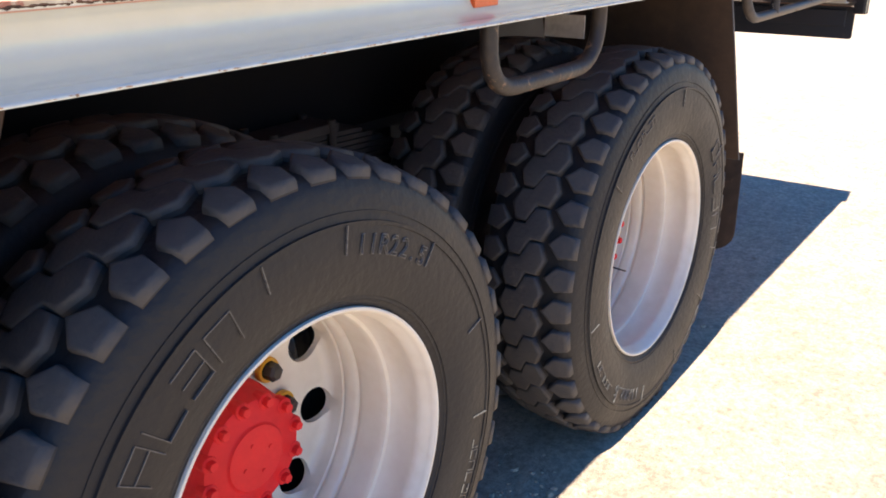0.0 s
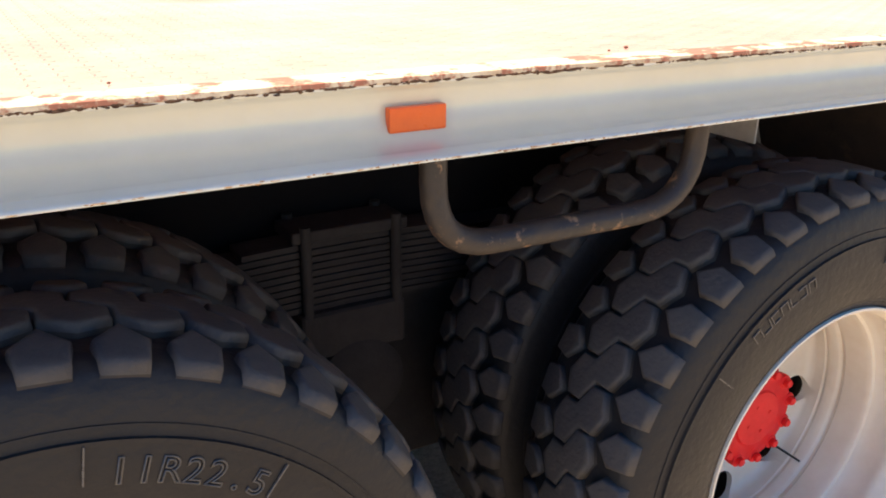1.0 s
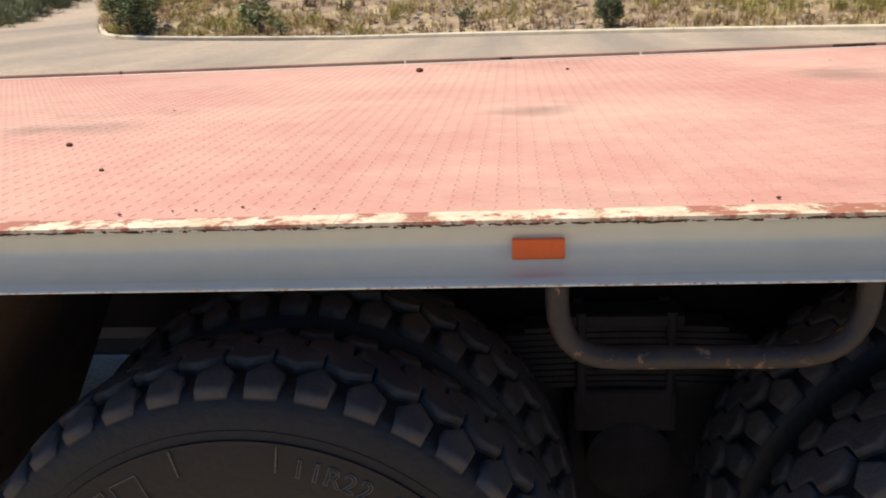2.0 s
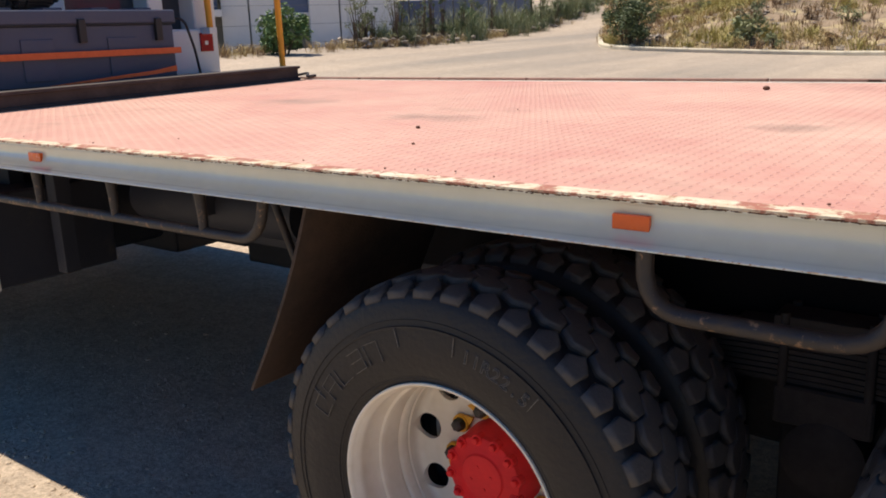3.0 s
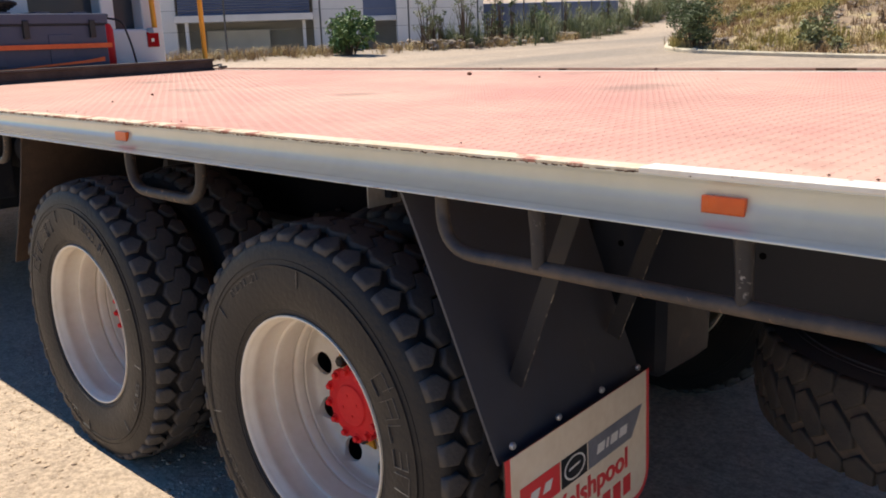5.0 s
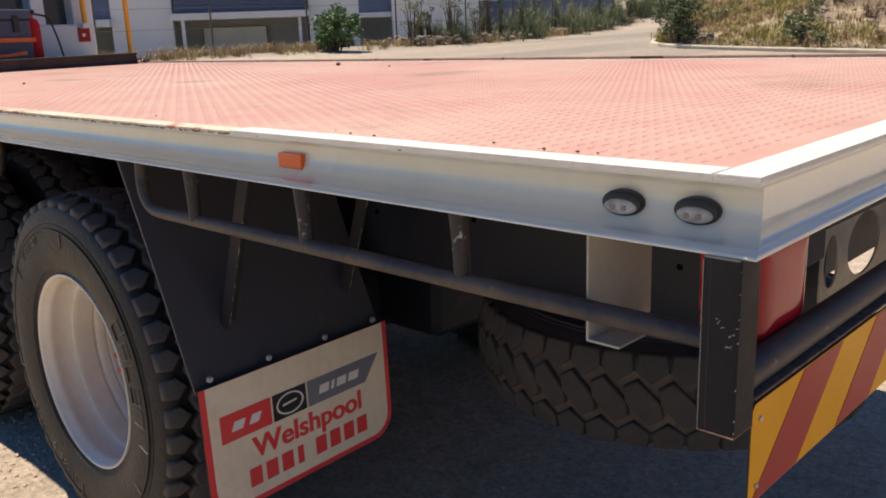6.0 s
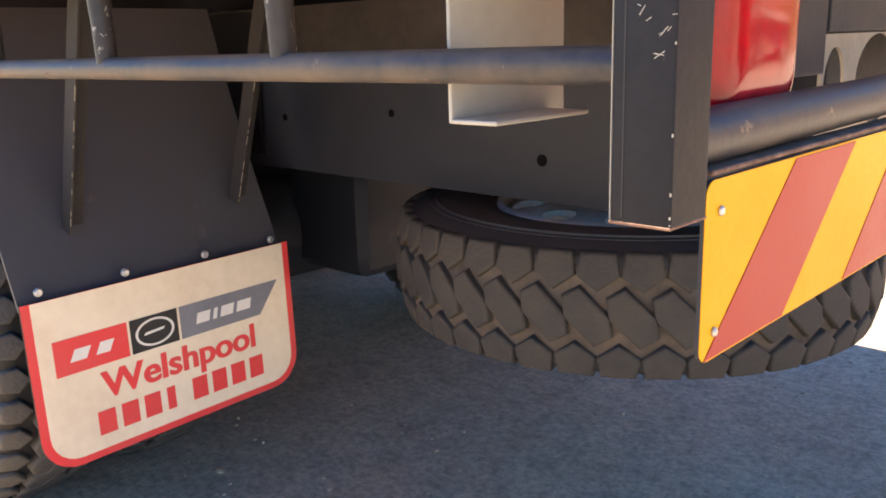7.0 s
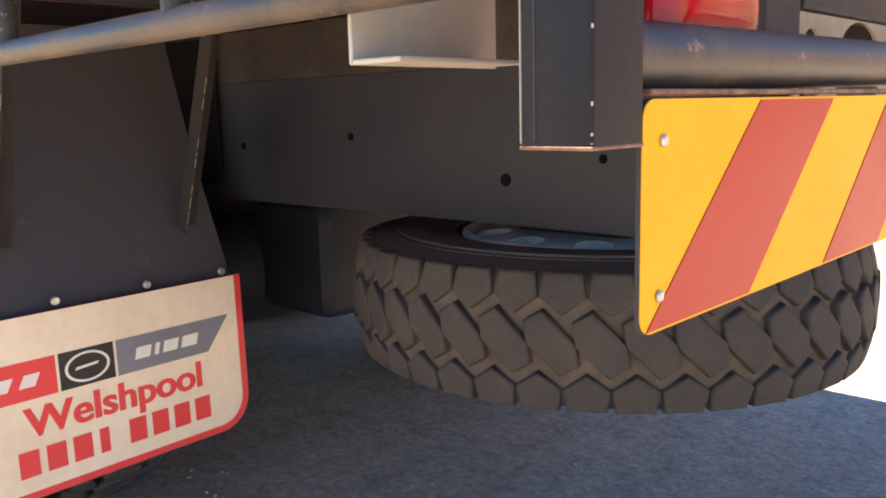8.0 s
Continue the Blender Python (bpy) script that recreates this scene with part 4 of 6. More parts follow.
def rim_mesh():
    outer = [(0.2985, 0.000), (0.2975, -0.003), (0.2940, -0.0035), (0.2905, -0.001), (0.2880, 0.006), (0.2860, 0.014), (0.2805, 0.022), (0.2800, 0.036), (0.2835, 0.044), (0.2830, 0.078), (0.2800, 0.088), (0.2775, 0.094), (0.2720, 0.097), (0.2700, 0.102), (0.2695, 0.112), (0.2690, 0.158), (0.2735, 0.163), (0.2735, 0.168), (0.2700, 0.171), (0.2665, 0.176), (0.2660, 0.196), (0.2690, 0.199), (0.2690, 0.203), (0.2660, 0.206), (0.2655, 0.224), (0.2640, 0.232), (0.2560, 0.241), (0.2450, 0.244), (0.2050, 0.246), (0.1850, 0.247), (0.1780, 0.251), (0.1100, 0.252)]
    back = [(0.1100, 0.264), (0.1850, 0.263), (0.2450, 0.257), (0.2680, 0.248), (0.2760, 0.230), (0.2790, 0.190), (0.2790, 0.120), (0.2890, 0.085), (0.2900, 0.040), (0.2955, 0.022), (0.2985, 0.008)]
    bm = lathe(outer + back, 120, closed=True)
    bmesh.ops.recalc_face_normals(bm, faces=bm.faces)
    me = bpy.data.meshes.new("rim")
    bm.to_mesh(me)
    bm.free()
    cut = bmesh.new()
    for k in range(10):
        a = math.radians(25.5 + 36 * k)
        own = lathe([(0.0, 0.15), (0.0362, 0.15), (0.0362, 0.30), (0.0, 0.30)], 28)
        bmesh.ops.translate(own, verts=own.verts, vec=(0.230 * math.cos(a), 0, 0.230 * math.sin(a)))
        merge(cut, own)
    bmesh.ops.recalc_face_normals(cut, faces=cut.faces)
    cme = bpy.data.meshes.new("cut")
    cut.to_mesh(cme)
    cut.free()
    a, b = new("rim_tmp", me), new("cut_tmp", cme)
    mod = a.modifiers.new("holes", "BOOLEAN")
    mod.object, mod.operation, mod.solver = b, "DIFFERENCE", "EXACT"
    done = bpy.data.meshes.new_from_object(a.evaluated_get(bpy.context.evaluated_depsgraph_get()))
    bpy.data.objects.remove(a)
    bpy.data.objects.remove(b)
    for p in done.polygons:
        p.use_smooth = True
    done.set_sharp_from_angle(angle=radians(38))
    return done


RIM_ME = rim_mesh()
TREAD_FLAT, TREAD_ROUND = tread_mesh("drive", True), tread_mesh("spare", False)
TREAD_FLAT.materials.append(M["tread"])
TREAD_FLAT.materials.append(M["groove"])
TREAD_ROUND.materials.append(M["spare_tread"])
TREAD_ROUND.materials.append(M["spare_carcass"])


def tyre_mesh(flat, mat):
    bm = lathe(tyre_profile(), 128)
    if flat:
        for v in bm.verts:
            if v.co.z < -HUB_Z:
                v.co.z = -HUB_Z
    me = bpy.data.meshes.new("tyre")
    bmesh.ops.recalc_face_normals(bm, faces=bm.faces)
    bm.to_mesh(me)
    bm.free()
    for p in me.polygons:
        p.use_smooth = True
    me.set_sharp_from_angle(angle=radians(50))
    me.materials.append(mat)
    return me


TYRE_FLAT, TYRE_ROUND = tyre_mesh(True, M["rubber"]), tyre_mesh(False, M["spare_wall"])


def child(name, me, parent, label=""):
    ob = new(name, me)
    ob.parent = parent
    if label:
        ob["label"] = label
    return ob


def moulding_meshes():
    """Raised marks on the outer wall: radial ticks, the size, maker's marks as plain shapes."""
    ticks = bmesh.new()
    box(0.388, 0.432, -0.0225, -0.0175, -0.0009, 0.0009, 0, 1, ticks)
    bars = bmesh.new()
    for c0, n, dd, r0, r1, hw in ((112, 5, 9.0, 0.362, 0.412, 0.020), (-34, 6, 3.2, 0.400, 0.420, 0.0075), (230, 7, 3.0, 0.402, 0.422, 0.007)):
        for k in range(n):
            lo, hi = c0 + k * dd + dd * 0.13, c0 + (k + 1) * dd - dd * 0.13
            half = math.radians(hi - lo) / 2
            cells = [(a, b, (lo + hi) / 2, half * b * 1.02) for a, b in ((r0, r0 + 0.0016), (r1 - 0.0016, r1))]
            cells = [c for q, c in enumerate(cells) if (k + q) % 3]
            cells += [(r0, r1, deg, 0.0007) for q, deg in enumerate((lo, hi)) if (k + q) % 2 or k % 3 == 0]
            if dd > 5 and k % 2:
                cells.append(((r0 + r1) / 2, (r0 + r1) / 2 + 0.0016, (lo + hi) / 2, half * r1 * (0.9 if k % 2 else 0.4)))
            for a, b, deg, wide in cells:
                own = box(a, b, -0.0216, -0.0175, -wide, wide, 0)
                bmesh.ops.rotate(own, verts=own.verts, cent=(0, 0, 0), matrix=Matrix.Rotation(-math.radians(deg), 3, "Y"))
                merge(bars, own)
    for b, nm in ((ticks, "ticks"), (bars, "bars")):
        bmesh.ops.recalc_face_normals(b, faces=b.faces)
    t, b = bpy.data.meshes.new("ticks"), bpy.data.meshes.new("bars")
    ticks.to_mesh(t)
    bars.to_mesh(b)
    ticks.free()
    bars.free()
    t.materials.append(M["letter"])
    b.materials.append(M["letter"])
    return t, b


TICKS, BARS = moulding_meshes()


def size_mark():
    """The tyre size set round the wall."""
    text = "11R22.5"
    out = bmesh.new()
    for k, ch in enumerate(text):
        cu = bpy.data.curves.new("size", "FONT")
        cu.body, cu.size, cu.extrude, cu.offset, cu.align_x = ch, 0.044, 0.0, 0.0, "CENTER"
        # Outlines only, for the glints and worn light along the letter edges.
        cu.fill_mode, cu.bevel_depth, cu.bevel_resolution = "NONE", 0.0012, 0
        tmp = new("size_tmp", cu)
        me = bpy.data.meshes.new_from_object(tmp.evaluated_get(bpy.context.evaluated_depsgraph_get()))
        bpy.data.objects.remove(tmp)
        own = bmesh.new()
        own.from_mesh(me)
        a = math.radians(77 - k * 3.7)
        spot = Matrix.Translation((0.386 * math.cos(a), -0.0208, 0.386 * math.sin(a))) @ Matrix.Rotation(math.pi / 2 - a, 4, "Y") @ Matrix.Rotation(math.pi / 2, 4, "X")
        own.transform(spot)
        merge(out, own)
    me = bpy.data.meshes.new("size_mark")
    out.to_mesh(me)
    out.free()
    me.materials.append(M["letter"])
    return me


SIZE = size_mark()
NUT_ME = None


def hub_parts(wheel):
    """Red drive hub with its bolted flange, wheel nuts and yellow pointers."""
    bm = lathe([(0.0, 0.150), (0.050, 0.150), (0.058, 0.152), (0.060, 0.156), (0.063, 0.158), (0.096, 0.160), (0.101, 0.163), (0.102, 0.176), (0.103, 0.178), (0.108, 0.190), (0.114, 0.225), (0.116, 0.257), (0.0, 0.257)], 64)
    hub = part("hub", bm, M["hub"], wheel, "red painted drive hub with bolted flange", smooth=35)
    for k in range(12):
        a = 2 * math.pi * (k + 0.3) / 12
        ear = lathe([(0.0, 0.158), (0.0135, 0.158), (0.015, 0.1595), (0.015, 0.179), (0.0, 0.179)], 12)
        bmesh.ops.translate(ear, verts=ear.verts, vec=(0.096 * math.cos(a), 0, 0.096 * math.sin(a)))
        bolt = lathe([(0.0, 0.147), (0.008, 0.147), (0.009, 0.149), (0.009, 0.159), (0.0, 0.159)], 6)
        bmesh.ops.translate(bolt, verts=bolt.verts, vec=(0.096 * math.cos(a), 0, 0.096 * math.sin(a)))
        part("hub_bolt", merge(ear, bolt), M["hub"], wheel)
    for k in range(4):
        a = 2 * math.pi * (k + 0.2) / 4
        bolt = lathe([(0.0, 0.1482), (0.0035, 0.1482), (0.004, 0.149), (0.004, 0.151), (0.0, 0.151)], 8)
        bmesh.ops.translate(bolt, verts=bolt.verts, vec=(0.03 * math.cos(a), 0, 0.03 * math.sin(a)))
        part("cap_screw", bolt, M["hub"], wheel)
    for k in range(10):
        a = math.radians(36 * k + 2)
        c, s = 0.1428 * math.cos(a), 0.1428 * math.sin(a)
        nut = lathe([(0.0, 0.212), (0.010, 0.212), (0.0160, 0.216), (0.0170, 0.218), (0.0170, 0.252), (0.0, 0.252)], 6)
        bmesh.ops.translate(nut, verts=nut.verts, vec=(c, 0, s))
        part("wheel_nut", nut, M["nut"], wheel)
        ring = lathe([(0.0175, 0.234), (0.023, 0.234), (0.024, 0.236), (0.024, 0.246), (0.0175, 0.246)], 20, closed=True)
        bmesh.ops.translate(ring, verts=ring.verts, vec=(c, 0, s))
        turn = a + (1.2 if k % 2 else -2.0)
        arrow = prism([(0.022, -0.014), (0.022, 0.014), (0.046, 0.0)], "y", 0.236, 0.244)
        bmesh.ops.rotate(arrow, verts=arrow.verts, cent=(0, 0, 0), matrix=Matrix.Rotation(-turn, 3, "Y"))
        bmesh.ops.translate(arrow, verts=arrow.verts, vec=(c, 0, s))
        part("nut_pointer", merge(ring, arrow), M["yellow"], wheel)


def make_wheel(turn, front, parent=None):
    """One wheel with its tyre; front: it shows its outer side."""
    me = RIM_ME
    if not me.materials:
        me.materials.append(M["wheel"])
    w = new("wheel", me)
    w.parent = parent or truck
    w["label"] = "white steel disc wheel with round hand holes"
    child("tyre", TYRE_FLAT, w, "dusty black truck tyre")
    child("tread", TREAD_FLAT, w, "chunky worn tread blocks")["kind"] = "stuff"
    if front:
        child("size_mark", SIZE, w).matrix_basis = Matrix.Rotation(math.radians(turn * 1.53), 4, "Y")
        for deg in (82, 52, 20, -8, 104, 150, 205, 262, 310):
            child("moulded_tick", TICKS, w).matrix_basis = Matrix.Rotation(math.radians(turn - deg), 4, "Y")
        marks = child("maker_mark", BARS, w)
        marks["kind"] = "stuff"
        marks.matrix_basis = Matrix.Rotation(math.radians(turn), 4, "Y")
        hub_parts(w)
        if turn:
            part("valve_stem", tube([(0.16, 0.228, -0.15), (0.165, 0.20, -0.155), (0.17, 0.16, -0.16)], 0.0026, 8), M["nut"], w)
    return w


RIM_Y = 0.044
for k, ax in enumerate((0.0, AXLE)):
    near = make_wheel(120 * k, True)
    near.location = (ax, RIM_Y, HUB_Z)
    inner = make_wheel(0, False)
    inner.matrix_basis = Matrix.Translation((ax, RIM_Y + 0.575, HUB_Z)) @ Matrix.Rotation(math.pi, 4, "Z")
    far = make_wheel(0, False)
    far.matrix_basis = Matrix.Translation((ax, 2.456, HUB_Z)) @ Matrix.Rotation(math.pi, 4, "Z")
    far2 = make_wheel(0, False)
    far2.location = (ax, 2.456 - 0.575, HUB_Z)
    part("brake_drum", tube([(ax, 0.30, HUB_Z), (ax, 0.56, HUB_Z)], 0.205, 32), M["dusty"], truck, smooth=50)


# ---- rope rails, grab handle, mudflaps ----
def under_rails():
    y = 0.055
    h = part("grab_handle", tube(bend([(0.469, y, ZB + 0.002), (0.469, y, 1.05), (0.885, y, 1.05), (0.885, y, ZB + 0.002)], (0.085, 0.10)), 0.0165, 16), M["handle"], truck, "bent black steel tube loop, worn and rust-marked", smooth=60)
    r = part("rope_rail", tube(bend([(1.815, 0.055, ZB + 0.002), (1.83, 0.040, 1.0565), (3.300, 0.030, 1.063)], 0.085), 0.0145, 16), M["handle"], truck, "black tube rope rail under the deck edge", smooth=60)
    r.data.materials[0] = M["tube"]
    y = 0.036
    for x, z in ((2.072, 1.058), (2.467, 1.060), (2.861, 1.062)):
        part("rail_strut", tube([(x, y, ZB + 0.002), (x + 0.004, y, 1.12), (x + 0.006, y, z)], [0.0165, 0.0145, 0.0140], 12), M["strut"], r, "flattened strut with chipped paint", smooth=60)
    rng = random.Random(14)
    for x in (2.30, 2.44, 2.52, 2.60, 2.755, 2.772, 2.790, 2.812, 2.90):
        arc = []
        for k in range(7):
            a = math.radians(200 + rng.uniform(8, 14) * k)
            arc.append((x + 0.0016 * k * (1 if x > 2.7 else 0.4), 0.0355 + 0.0147 * math.cos(a), 1.0603 + 0.0147 * math.sin(a) + 0.0045 * (x - 2.6)))
        part("scuff_mark", tube(arc, 0.0006, 5), M["scuff"], r)
    y = 0.055
    r = part("rope_rail", tube(bend([(-0.535, y, ZB + 0.002), (-0.56, y, 1.058), (-3.0, y, 1.053)], 0.08), 0.0145, 16), M["handle"], truck, "black tube rope rail under the deck edge", smooth=60)
    for x in (-0.787, -1.195, -1.614, -1.99, -2.4):
        part("rail_strut", tube([(x, y, ZB + 0.002), (x + 0.004, y, 1.12), (x + 0.006, y, 1.058)], [0.017, 0.014, 0.013], 12), M["handle"], r, smooth=60)


under_rails()


def sheet(a, b, y0, y1, thick, waves, rows=10, skew=0.0):
    """A hanging sheet between (x, z) points a (top) and b (bottom), slightly bowed."""
    bm = bmesh.new()
    cols = 8
    grid = []
    for side in (0, 1):
        g = []
        for i in range(rows + 1):
            t = i / rows
            line = []
            for j in range(cols + 1):
                s = j / cols
                x = a[0] + (b[0] - a[0]) * t + waves * math.sin(math.pi * t) + 0.006 * math.sin(3 * s + 4 * t) - skew * s * t
                line.append(bm.verts.new((x + side * thick, y0 + (y1 - y0) * s, a[1] + (b[1] - a[1]) * t)))
            g.append(line)
        grid.append(g)
    f, k = grid
    for i in range(rows):
        for j in range(cols):
            bm.faces.new((f[i][j], f[i][j + 1], f[i + 1][j + 1], f[i + 1][j]))
            bm.faces.new((k[i][j], k[i + 1][j], k[i + 1][j + 1], k[i][j + 1]))
    for i in range(rows):
        bm.faces.new((f[i][0], f[i + 1][0], k[i + 1][0], k[i][0]))
        bm.faces.new((f[i][cols], k[i][cols], k[i + 1][cols], f[i + 1][cols]))
    for j in range(cols):
        bm.faces.new((f[0][j], k[0][j], k[0][j + 1], f[0][j + 1]))
        bm.faces.new((f[rows][j], f[rows][j + 1], k[rows][j + 1], k[rows][j]))
    return bm


def mudflaps():
    part("guard_flap", sheet((-0.385, ZB), (-0.645, 0.635), 0.05, 0.66, 0.010, 0.01), M["guard"], truck, "rust-brown guard flap ahead of the wheel", smooth=40)
    flap = part("mudflap", sheet((1.685, ZB), (1.955, 0.605), 0.052, 0.675, 0.008, -0.004, skew=0.045), M["flap"], truck, "black rubber mudflap with a printed panel", smooth=40)
    part("mud_film", sheet((1.6835, ZB - 0.002), (1.9535, 0.607), 0.054, 0.673, 0.001, -0.004, skew=0.045), M["guard"], flap, "dried brown mud on the wheel side", smooth=40)
    part("guard_flap", sheet((-0.385, ZB), (-0.645, 0.635), FAR - 0.66, FAR - 0.05, 0.010, 0.01), M["guard"], truck, smooth=40)
    part("mudflap", sheet((1.685, ZB), (1.955, 0.605), FAR - 0.675, FAR - 0.052, 0.008, -0.004), M["flap"], truck, smooth=40)
    return flap


FLAP = mudflaps()


def rounded(y0, y1, z0, z1, r, steps=6):
    """Outline with its two lower corners rounded."""
    pts = [(y0, z1), (y0, z0 + r)]
    for k in range(1, steps):
        a = math.pi + math.pi / 2 * k / steps
        pts.append((y0 + r + r * math.cos(a), z0 + r + r * math.sin(a)))
    pts += [(y0 + r, z0), (y1 - r, z0)]
    for k in range(1, steps):
        a = -math.pi / 2 + math.pi / 2 * k / steps
        pts.append((y1 - r + r * math.cos(a), z0 + r + r * math.sin(a)))
    pts += [(y1, z0 + r), (y1, z1)]
    return pts


def flap_sign():
    """Printed panel, built flat at x 0 and turned into place."""
    spot = Matrix.Translation((1.9780, 0.0455, 0.624)) @ Matrix.Rotation(math.radians(3.4), 4, "Z") @ Matrix.Rotation(math.radians(-1.5), 4, "Y")
    holder = part("flap_panel", prism(rounded(0.0, 0.640, -0.350, 0.0, 0.075), "x", -0.004, 0.0), M["guard"], FLAP, "white plastic panel with red border and red lettering")
    holder.matrix_basis = spot

    def mark(pts, x1, mat, name):
        part(name, prism(pts, "x", x1 - 0.0006, x1), mat, FLAP).matrix_basis = spot
    mark(rounded(0.0005, 0.6395, -0.3495, -0.0005, 0.0745), 0.0008, M["sign_red"], "red_border")
    mark(rounded(0.018, 0.622, -0.334, -0.001, 0.060), 0.0018, M["sign_white"], "white_field")
    z0, z1 = -0.158, -0.085
    mark([(0.048, z0), (0.204, z0), (0.204, z1), (0.048, z1)], 0.0028, M["sign_red"], "red_block")
    mark([(0.210, z0), (0.322, z0), (0.322, z1), (0.210, z1)], 0.0028, M["sign_black"], "black_block")
    mark([(0.328, z0), (0.540, z0), (0.598, z1), (0.328, z1)], 0.0028, M["sign_grey"], "grey_block")
    # emblems as plain shapes
    for y0, y1 in ((0.078, 0.124), (0.132, 0.174)):
        mark([(y0, -0.134), (y1 - 0.012, -0.134), (y1, -0.110), (y0 + 0.012, -0.110)], 0.0036, M["sign_pale"], "emblem")
    n = 36
    bm = bmesh.new()
    a = [bm.verts.new((0.0036, 0.266 + 0.046 * math.cos(2 * math.pi * k / n), -0.1215 + 0.030 * math.sin(2 * math.pi * k / n))) for k in range(n)]
    b = [bm.verts.new((0.0036, 0.266 + 0.040 * math.cos(2 * math.pi * k / n), -0.1215 + 0.0255 * math.sin(2 * math.pi * k / n))) for k in range(n)]
    for k in range(n):
        bm.faces.new((a[k], a[(k + 1) % n], b[(k + 1) % n], b[k]))
    part("emblem", bm, M["sign_pale"], FLAP).matrix_basis = spot
    mark([(0.240, -0.125), (0.286, -0.121), (0.290, -0.116), (0.244, -0.119)], 0.0036, M["sign_pale"], "emblem")
    for y0, y1 in ((0.366, 0.400), (0.410, 0.420), (0.430, 0.464), (0.474, 0.512)):
        mark([(y0, -0.134), (y1, -0.134), (y1 + 0.006, -0.110), (y0 + 0.006, -0.110)], 0.0036, M["sign_pale"], "emblem")
    lettering("town_name", "Welshpool", 0.079, M["sign_red"], FLAP, spot @ Matrix.Translation((0.0026, 0.134, -0.229)) @ Matrix(((0, 0, 1, 0), (1, 0, 0, 0), (0, 1, 0, 0), (0, 0, 0, 1))), "red lettering", 0.0004, 0.0013, 0.385)
    # the line of figures below stays plain bars
    for a, b in ((0.118, 0.156), (0.170, 0.208), (0.222, 0.260), (0.276, 0.296), (0.340, 0.378), (0.392, 0.430), (0.444, 0.482), (0.496, 0.534)):
        mark([(a, -0.304), (b, -0.304), (b, -0.254), (a, -0.254)], 0.0028, M["sign_red"], "figure_bar")
    for y in (0.042, 0.222, 0.415, 0.600):
        bm = lathe([(0.0, -0.006), (0.006, -0.006), (0.0085, -0.003), (0.0085, 0.002), (0.0, 0.002)], 14)
        bmesh.ops.rotate(bm, verts=bm.verts, cent=(0, 0, 0), matrix=Matrix.Rotation(math.pi / 2, 3, "Z"))
        b = part("bolt", bm, M["bolt"], FLAP)
        b.matrix_basis = Matrix.Translation((1.966 - 0.066 * (y - 0.04), 0.0455 + y, 0.641 - 0.012 * y))


flap_sign()
for y in (0.184, 0.575):
    bm = prism([(-0.016, -0.002), (0.024, -0.002), (0.024, 0.002), (-0.012, 0.002), (-0.012, 0.040), (-0.016, 0.040)], "z", 0.0, 0.49)
    st = part("flap_stay", bm, M["stay"], truck, "thin angle-iron stay holding the mudflap")
    wear = bmesh.new()
    rng = random.Random(int(y * 100))
    z = 0.01
    while z < 0.34:
        ln = rng.uniform(0.004, 0.03)
        for ex, ey in ((0.0243, -0.002), (-0.0163, 0.0402)):
            if rng.random() < 0.6:
                box(ex - 0.0006, ex + 0.0006, ey - 0.0006, ey + 0.0006, z, z + ln, 0, 1, wear)
        z += ln + rng.uniform(0.001, 0.012)
    part("worn_edge", wear, M["panel_grey"], st)["kind"] = "stuff"
    st.matrix_basis = Matrix.Translation((1.895, y, 0.735)) @ Matrix.Rotation(math.radians(20.5), 4, "Y")


# ---- rear corner ----
def domed(outline, x0, x1, x2):
    """A moulded lens: the outline (y, z) drawn out from x0 to its rim x1 and domed to x2."""
    pts = []
    for i, (y, z) in enumerate(outline):
        yn, zn = outline[(i + 1) % len(outline)]
        cuts = max(1, int(math.hypot(yn - y, zn - z) / 0.008))
        pts += [(y + (yn - y) * k / cuts, z + (zn - z) * k / cuts) for k in range(cuts)]
    n = len(pts)
    cy, cz = sum(p[0] for p in pts) / n, sum(p[1] for p in pts) / n
    bm = bmesh.new()
    rings = [[bm.verts.new((x0, y, z)) for y, z in pts], [bm.verts.new((x1, y, z)) for y, z in pts]]
    for k in range(1, 10):
        a = math.pi / 2 * k / 10
        f = math.cos(a) ** 0.4
        rings.append([bm.verts.new((x1 + (x2 - x1) * math.sin(a), cy + (y - cy) * f, cz + (z - cz) * f)) for y, z in pts])
    for r0, r1 in zip(rings, rings[1:]):
        for i in range(n):
            bm.faces.new((r0[i], r0[(i + 1) % n], r1[(i + 1) % n], r1[i]))
    bm.faces.new(rings[-1])
    bm.faces.new(rings[0][::-1])
    bmesh.ops.recalc_face_normals(bm, faces=bm.faces)
    return bm


